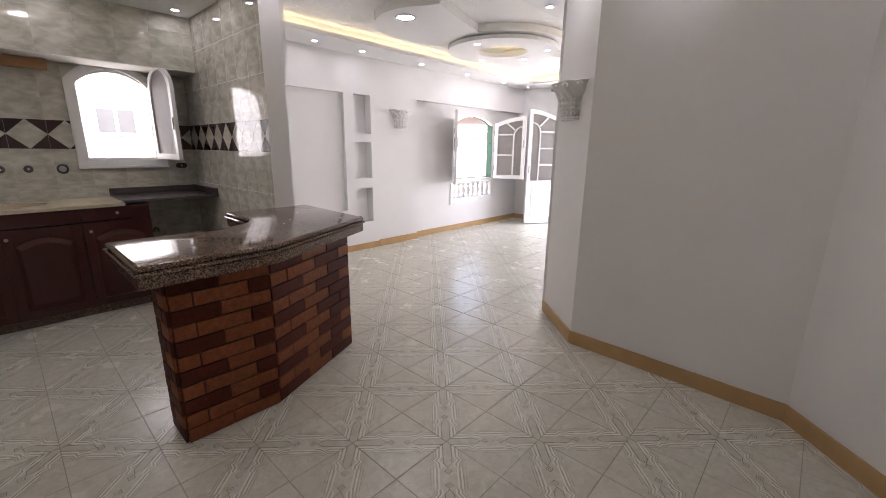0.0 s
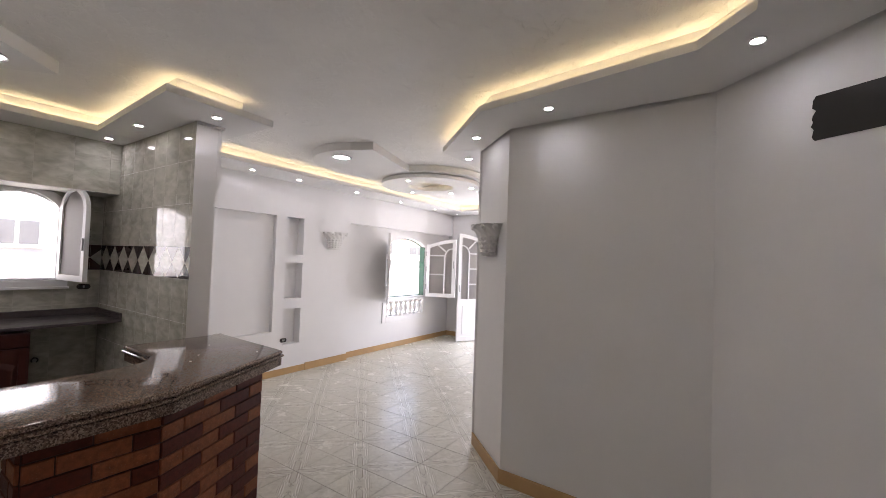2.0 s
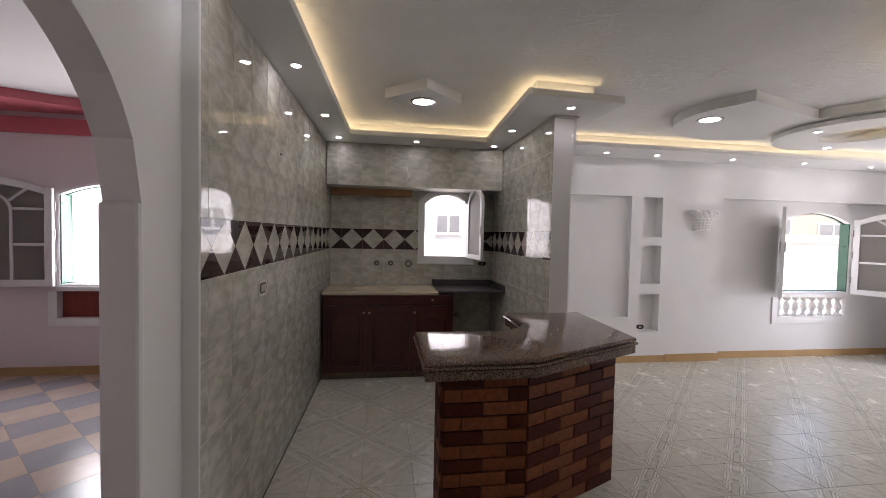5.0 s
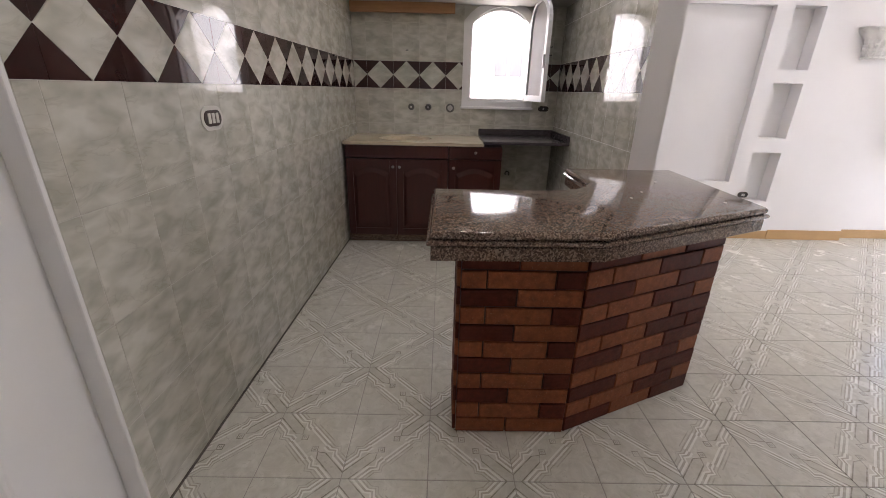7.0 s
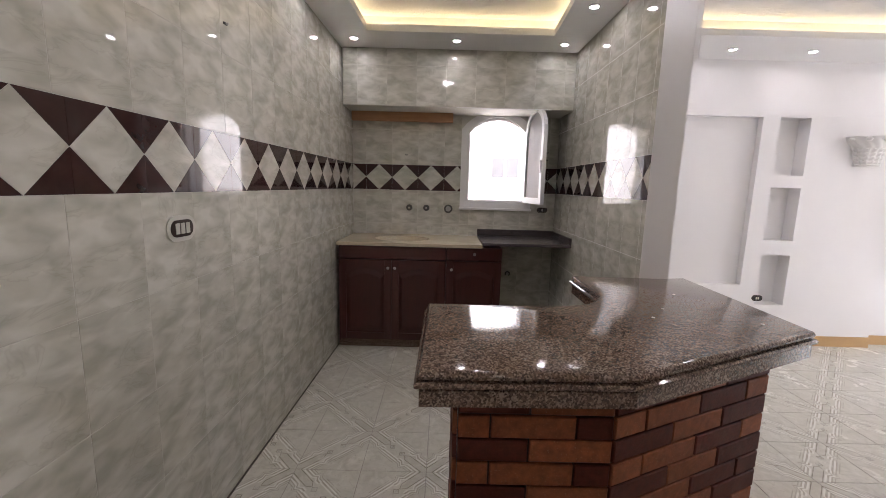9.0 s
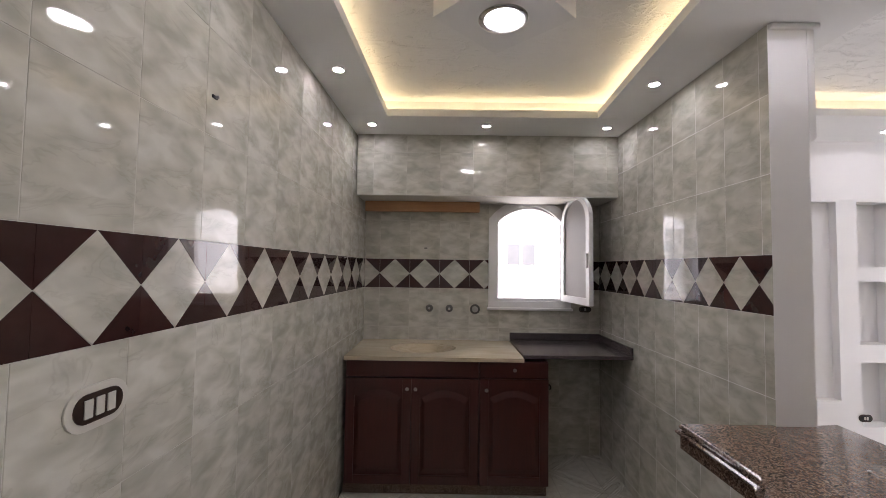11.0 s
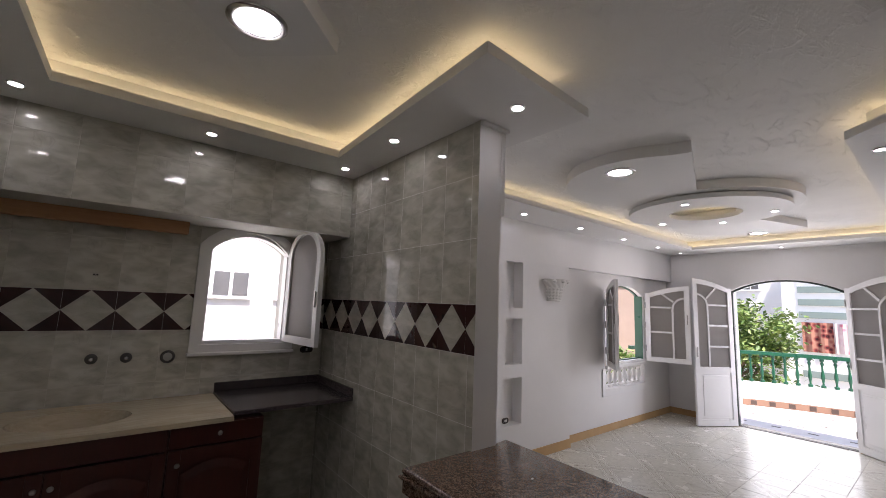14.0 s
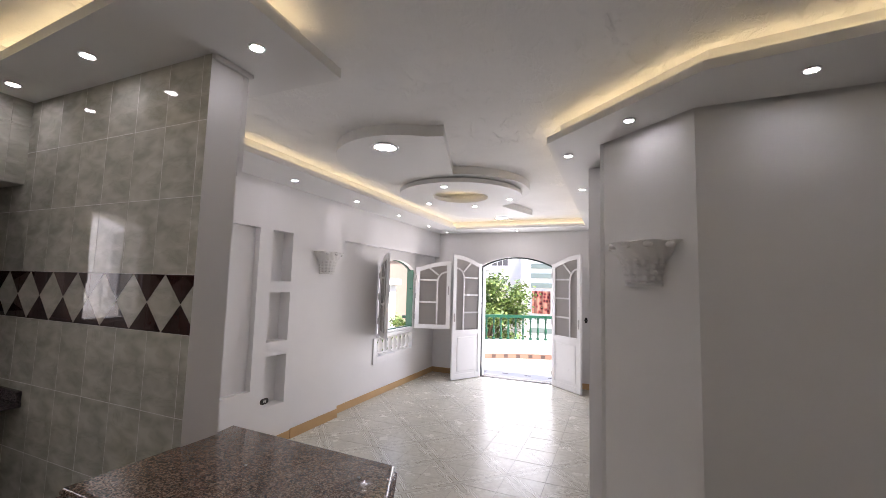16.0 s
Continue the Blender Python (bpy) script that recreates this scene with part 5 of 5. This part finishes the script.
def tree(at, height, radius, seed, n):
    ob = thing("tree", "leafy green street tree with a rounded crown", "tree", at)
    rt = random.Random(seed)
    bm = bmesh.new()
    lathe(bm, [(0.17, 0), (0.13, height * 0.25), (0.10, height * 0.5), (0.05, height * 0.72)], 10)
    limbs = []
    for i in range(9):
        a, up = rt.uniform(0, 6.28), rt.uniform(0.3, 0.75)
        s = Vector((0, 0, height * rt.uniform(0.38, 0.65)))
        e = Vector((math.cos(a) * radius * 0.75, math.sin(a) * radius * 0.75, height * 0.55 + radius * up))
        d = e - s
        q = d.to_track_quat("Z", "Y").to_matrix().to_4x4()
        lathe(bm, [(0.055, 0), (0.035, d.length * 0.5), (0.012, d.length)], 6, m=Matrix.Translation(s) @ q)
        limbs.append(e)
    part("trunk", bm, M_BARK, ob)
    vs, fs = [], []
    c0 = Vector((0, 0, height - radius * 0.9))
    clumps = [c0 + Vector((rt.gauss(0, 0.5) * radius, rt.gauss(0, 0.5) * radius, rt.gauss(0, 0.42) * radius)) for _ in range(46)] + limbs
    for i in range(n):
        c = rt.choice(clumps) + Vector((rt.gauss(0, 1), rt.gauss(0, 1), rt.gauss(0, 0.8))) * radius * 0.15
        q = Euler((rt.uniform(-1, 1), rt.uniform(-1, 1), rt.uniform(0, 6.28))).to_matrix()
        s = rt.uniform(0.05, 0.095)
        k = len(vs)
        for p in ((0, -1.4, 0), (0.55, -0.2, 0.12), (0, 1.4, 0), (-0.55, -0.2, 0.12)):
            vs.append(c + q @ (Vector(p) * s))
        fs.append((k, k + 1, k + 2))
        fs.append((k, k + 2, k + 3))
    me = bpy.data.meshes.new("crown")
    me.from_pydata([tuple(v) for v in vs], [], fs)
    me.materials.append(M_LEAF)
    cr = new("crown", me)
    cr.parent = ob
    return ob


tree((-6.7, 17.6, GZ), 5.2, 1.75, 3, 9000)
tree((-9.6, 15.5, GZ), 3.4, 1.1, 8, 4500)

# ---- wall tiles of the kitchen ----
TW, TH = 0.2535, 0.327
Z_BAND0, Z_BAND1 = 1.367, 1.610
tile_cache = {}


def tile_mesh(w, h):
    key = (round(w, 3), round(h, 3))
    if key not in tile_cache:
        bm = bmesh.new()
        g = 0.0010
        box(bm, g, -0.002, g, w - g, 0.0094, h - g)
        bmesh.ops.bevel(bm, geom=[e for e in bm.edges if all(v.co.y > 0.0089 for v in e.verts)], offset=0.0008, segments=1, affect="EDGES")
        tile_cache[key] = mesh_from("tile", bm, M_TILE)
    return tile_cache[key]


def poly_tile(name, pts, m):
    bm = bmesh.new()
    cx_, cz_ = sum(p[0] for p in pts) / len(pts), sum(p[1] for p in pts) / len(pts)
    q = [(cx_ + (x - cx_) * 0.985, cz_ + (z - cz_) * 0.985) for x, z in pts]
    extrude(bm, [(x, -0.002, z) for x, z in q], (0, 0.0118, 0))
    return mesh_from(name, bm, m)


HB = Z_BAND1 - Z_BAND0
band_cache = {}


def band_shapes(tw):
    """Outlines of one cell of the diamond band: the pale diamond and its four dark corners."""
    return [[(0, HB / 2), (tw / 2, 0), (tw, HB / 2), (tw / 2, HB)], [(0, 0), (tw / 2, 0), (0, HB / 2)], [(tw / 2, 0), (tw, 0), (tw, HB / 2)], [(0, HB), (0, HB / 2), (tw / 2, HB)], [(tw / 2, HB), (tw, HB / 2), (tw, HB)]]


def band_meshes(tw):
    if tw not in band_cache:
        band_cache[tw] = [poly_tile("tile", p, M_TILE_DARK if k else M_TILE) for k, p in enumerate(band_shapes(tw))]
    return band_cache[tw]


rt = random.Random(11)


def clad(parent, origin, rz, length, z_lo, z_hi, start, holes=(), band_on=True, band_start=None, tw=TW):
    """Tiles a wall: local x along the wall, +y out of it. start: where the first joint lies."""
    base_m = pose(*origin, 0, 0, rz)

    def put(me, x, z):
        ob = new("tile", me)
        ob.parent = parent
        ob.matrix_basis = base_m @ pose(x, rt.uniform(-0.0002, 0.0004), z, rt.uniform(-0.10, 0.02), 0, rt.uniform(-0.07, 0.07))

    rows = []
    z = Z_BAND0
    while z > z_lo + 0.02:
        rows.append((max(z_lo, z - TH), z))
        z -= TH
    z = Z_BAND1
    if not band_on:
        rows, z = [], z_lo
    while z < z_hi - 0.02:
        rows.append((z, min(z_hi, z + TH)))
        z += TH
    cols = []
    x = start - tw * math.ceil(start / tw)
    while x < length - 0.015:
        a, b = max(0, x), min(length, x + tw)
        if b - a > 0.015:
            cols.append((a, b, x))
        x += tw
    for a, b, _ in cols:
        for c, d in rows:
            pieces = [(a, b, c, d)]
            for h0, h1, s0, s1 in holes:
                nxt = []
                for (pa, pb, pc, pd) in pieces:
                    if pb <= h0 or pa >= h1 or pd <= s0 or pc >= s1:
                        nxt.append((pa, pb, pc, pd))
                        continue
                    if pa < h0:
                        nxt.append((pa, h0, pc, pd))
                    if pb > h1:
                        nxt.append((h1, pb, pc, pd))
                    ma, mb = max(pa, h0), min(pb, h1)
                    if pc < s0:
                        nxt.append((ma, mb, pc, s0))
                    if pd > s1:
                        nxt.append((ma, mb, s1, pd))
                pieces = nxt
            for pa, pb, pc, pd in pieces:
                if pb - pa > 0.012 and pd - pc > 0.012:
                    put(tile_mesh(pb - pa, pd - pc), pa, pc)
    if not band_on:
        return
    if band_start is not None:
        cols = []
        x = band_start - tw * math.ceil(band_start / tw)
        while x < length - 0.015:
            if min(length, x + tw) - max(0, x) > 0.015:
                cols.append((max(0, x), min(length, x + tw), x))
            x += tw
    for a, b, x in cols:
        if any(b > h0 + 0.02 and a < h1 - 0.02 and s0 < Z_BAND0 and s1 > Z_BAND1 for h0, h1, s0, s1 in holes):
            # cut pieces beside the window
            for h0, h1, s0, s1 in holes:
                for pa, pb in ((a, min(b, h0)), (max(a, h1), b)):
                    if pb - pa > 0.03:
                        clip_band(parent, base_m, x, pa, pb, tw)
            continue
        if a > x + 1e-4 or b < x + tw - 1e-4:
            clip_band(parent, base_m, x, a, b, tw)
            continue
        for me in band_meshes(tw):
            put(me, x, Z_BAND0)


def cut(pts, lo, hi):
    """Clips a convex outline to lo <= x <= hi."""
    for bound, sign in ((lo, 1), (hi, -1)):
        out_ = []
        for i in range(len(pts)):
            p, q = pts[i], pts[(i + 1) % len(pts)]
            ip, iq = (p[0] - bound) * sign >= 0, (q[0] - bound) * sign >= 0
            if ip:
                out_.append(p)
            if ip != iq:
                f_ = (bound - p[0]) / (q[0] - p[0])
                out_.append((bound, p[1] + (q[1] - p[1]) * f_))
        pts = out_
        if len(pts) < 3:
            return []
    return pts


def clip_one(parent, base_m, x, a, b, pts, m):
    q = cut([(px + x, pz) for px, pz in pts], a, b)
    if len(q) >= 3:
        ob = new("tile", poly_tile("tile", [(px - x, pz) for px, pz in q], m))
        ob.parent = parent
        ob.matrix_basis = base_m @ pose(x, 0, Z_BAND0)


def clip_band(parent, base_m, x, a, b, tw):
    for k, p in enumerate(band_shapes(tw)):
        clip_one(parent, base_m, x, a, b, p, M_TILE_DARK if k else M_TILE)


by = {o.name: o for o in scene.collection.objects}
# long side wall: local x runs from the hall end into the kitchen
clad(by["wall_kitchen_side"], (KB, KL - 0.0095, 0), SKEW, SIDE_END - KB, 0.0, SOF, -2.535 - KB, (), True, -2.312 - KB)
# back wall
clad(by["wall_kitchen_back"], (KB - 0.010, KR, 0), -90, KR - KL, 0.0, 2.085, KR - 0.20 - 6 * TW, [(KR - KWIN[1] - 0.06, KR - KWIN[0] + 0.06, 1.205, 2.15)])
clad(by["wall_kitchen_beam"], (-4.662, KR, 0), -90, KR - KL, 2.089, SOF, KR - 0.20 - 6 * TW, (), False)
# partition
clad(by["wall_partition"], (PE, KR + 0.010, 0), 180, PE - KB, 0.0, SOF, 0.05, (), True, 0.07, 0.2165)

# ---- floor tiles ----
FT = 0.3262
fbm = bmesh.new()
g = 0.0013
box(fbm, -FT / 2 + g, -FT / 2 + g, -0.0115, FT / 2 - g, FT / 2 - g, 0.0)
bmesh.ops.bevel(fbm, geom=[e for e in fbm.edges if all(v.co.z > -0.001 for v in e.verts)], offset=0.0014, segments=1, affect="EDGES")
ftile = mesh_from("tile", fbm, M_FLOOR)
OX, OY = -2.190, 0.005
floor_ob = by["floor"]


def on_floor(x, y):
    if -5.1 < x < -3.1 and -0.3 < y < 2.0:
        return True
    if x < -1.6 and y > 1.8:
        return x > -4.95 and y < 7.75
    return -3.3 < x < 0.85 and -0.4 < y < 3.2 + (0.4 if x < -1.2 else 0) and x + 0.95 * y < 3.55


for i in range(-12, 13):
    for j in range(-3, 26):
        x, y = OX + (i + 0.5) * FT, OY + (j + 0.5) * FT
        if not on_floor(x, y):
            continue
        ob = new("tile", ftile)
        ob.parent = floor_ob
        ob.matrix_basis = pose(x, y, rt.uniform(-0.0006, 0.0002), rt.uniform(-0.13, 0.13), rt.uniform(-0.13, 0.13), 0 if (i + j) % 2 == 0 else 90)

# bedroom floor: diagonal pink and grey tiles
PT = 0.333
pm = []
for m in (M_PINKTILE, M_GREYTILE):
    pb_ = bmesh.new()
    box(pb_, -PT / 2 + 0.0015, -PT / 2 + 0.0015, -0.0115, PT / 2 - 0.0015, PT / 2 - 0.0015, 0.0)
    pm.append(mesh_from("tile", pb_, m))
for i in range(-9, 10):
    for j in range(-9, 10):
        x, y = -2.9 + (i - j) * PT * 0.7071, -2.45 + (i + j) * PT * 0.7071
        if -4.9 < x < -0.2 and -4.6 < y < -0.45:
            ob = new("tile", pm[(i + j) % 2])
            ob.parent = floor_ob
            ob.matrix_basis = pose(x, y, 0, 0, 0, 45)
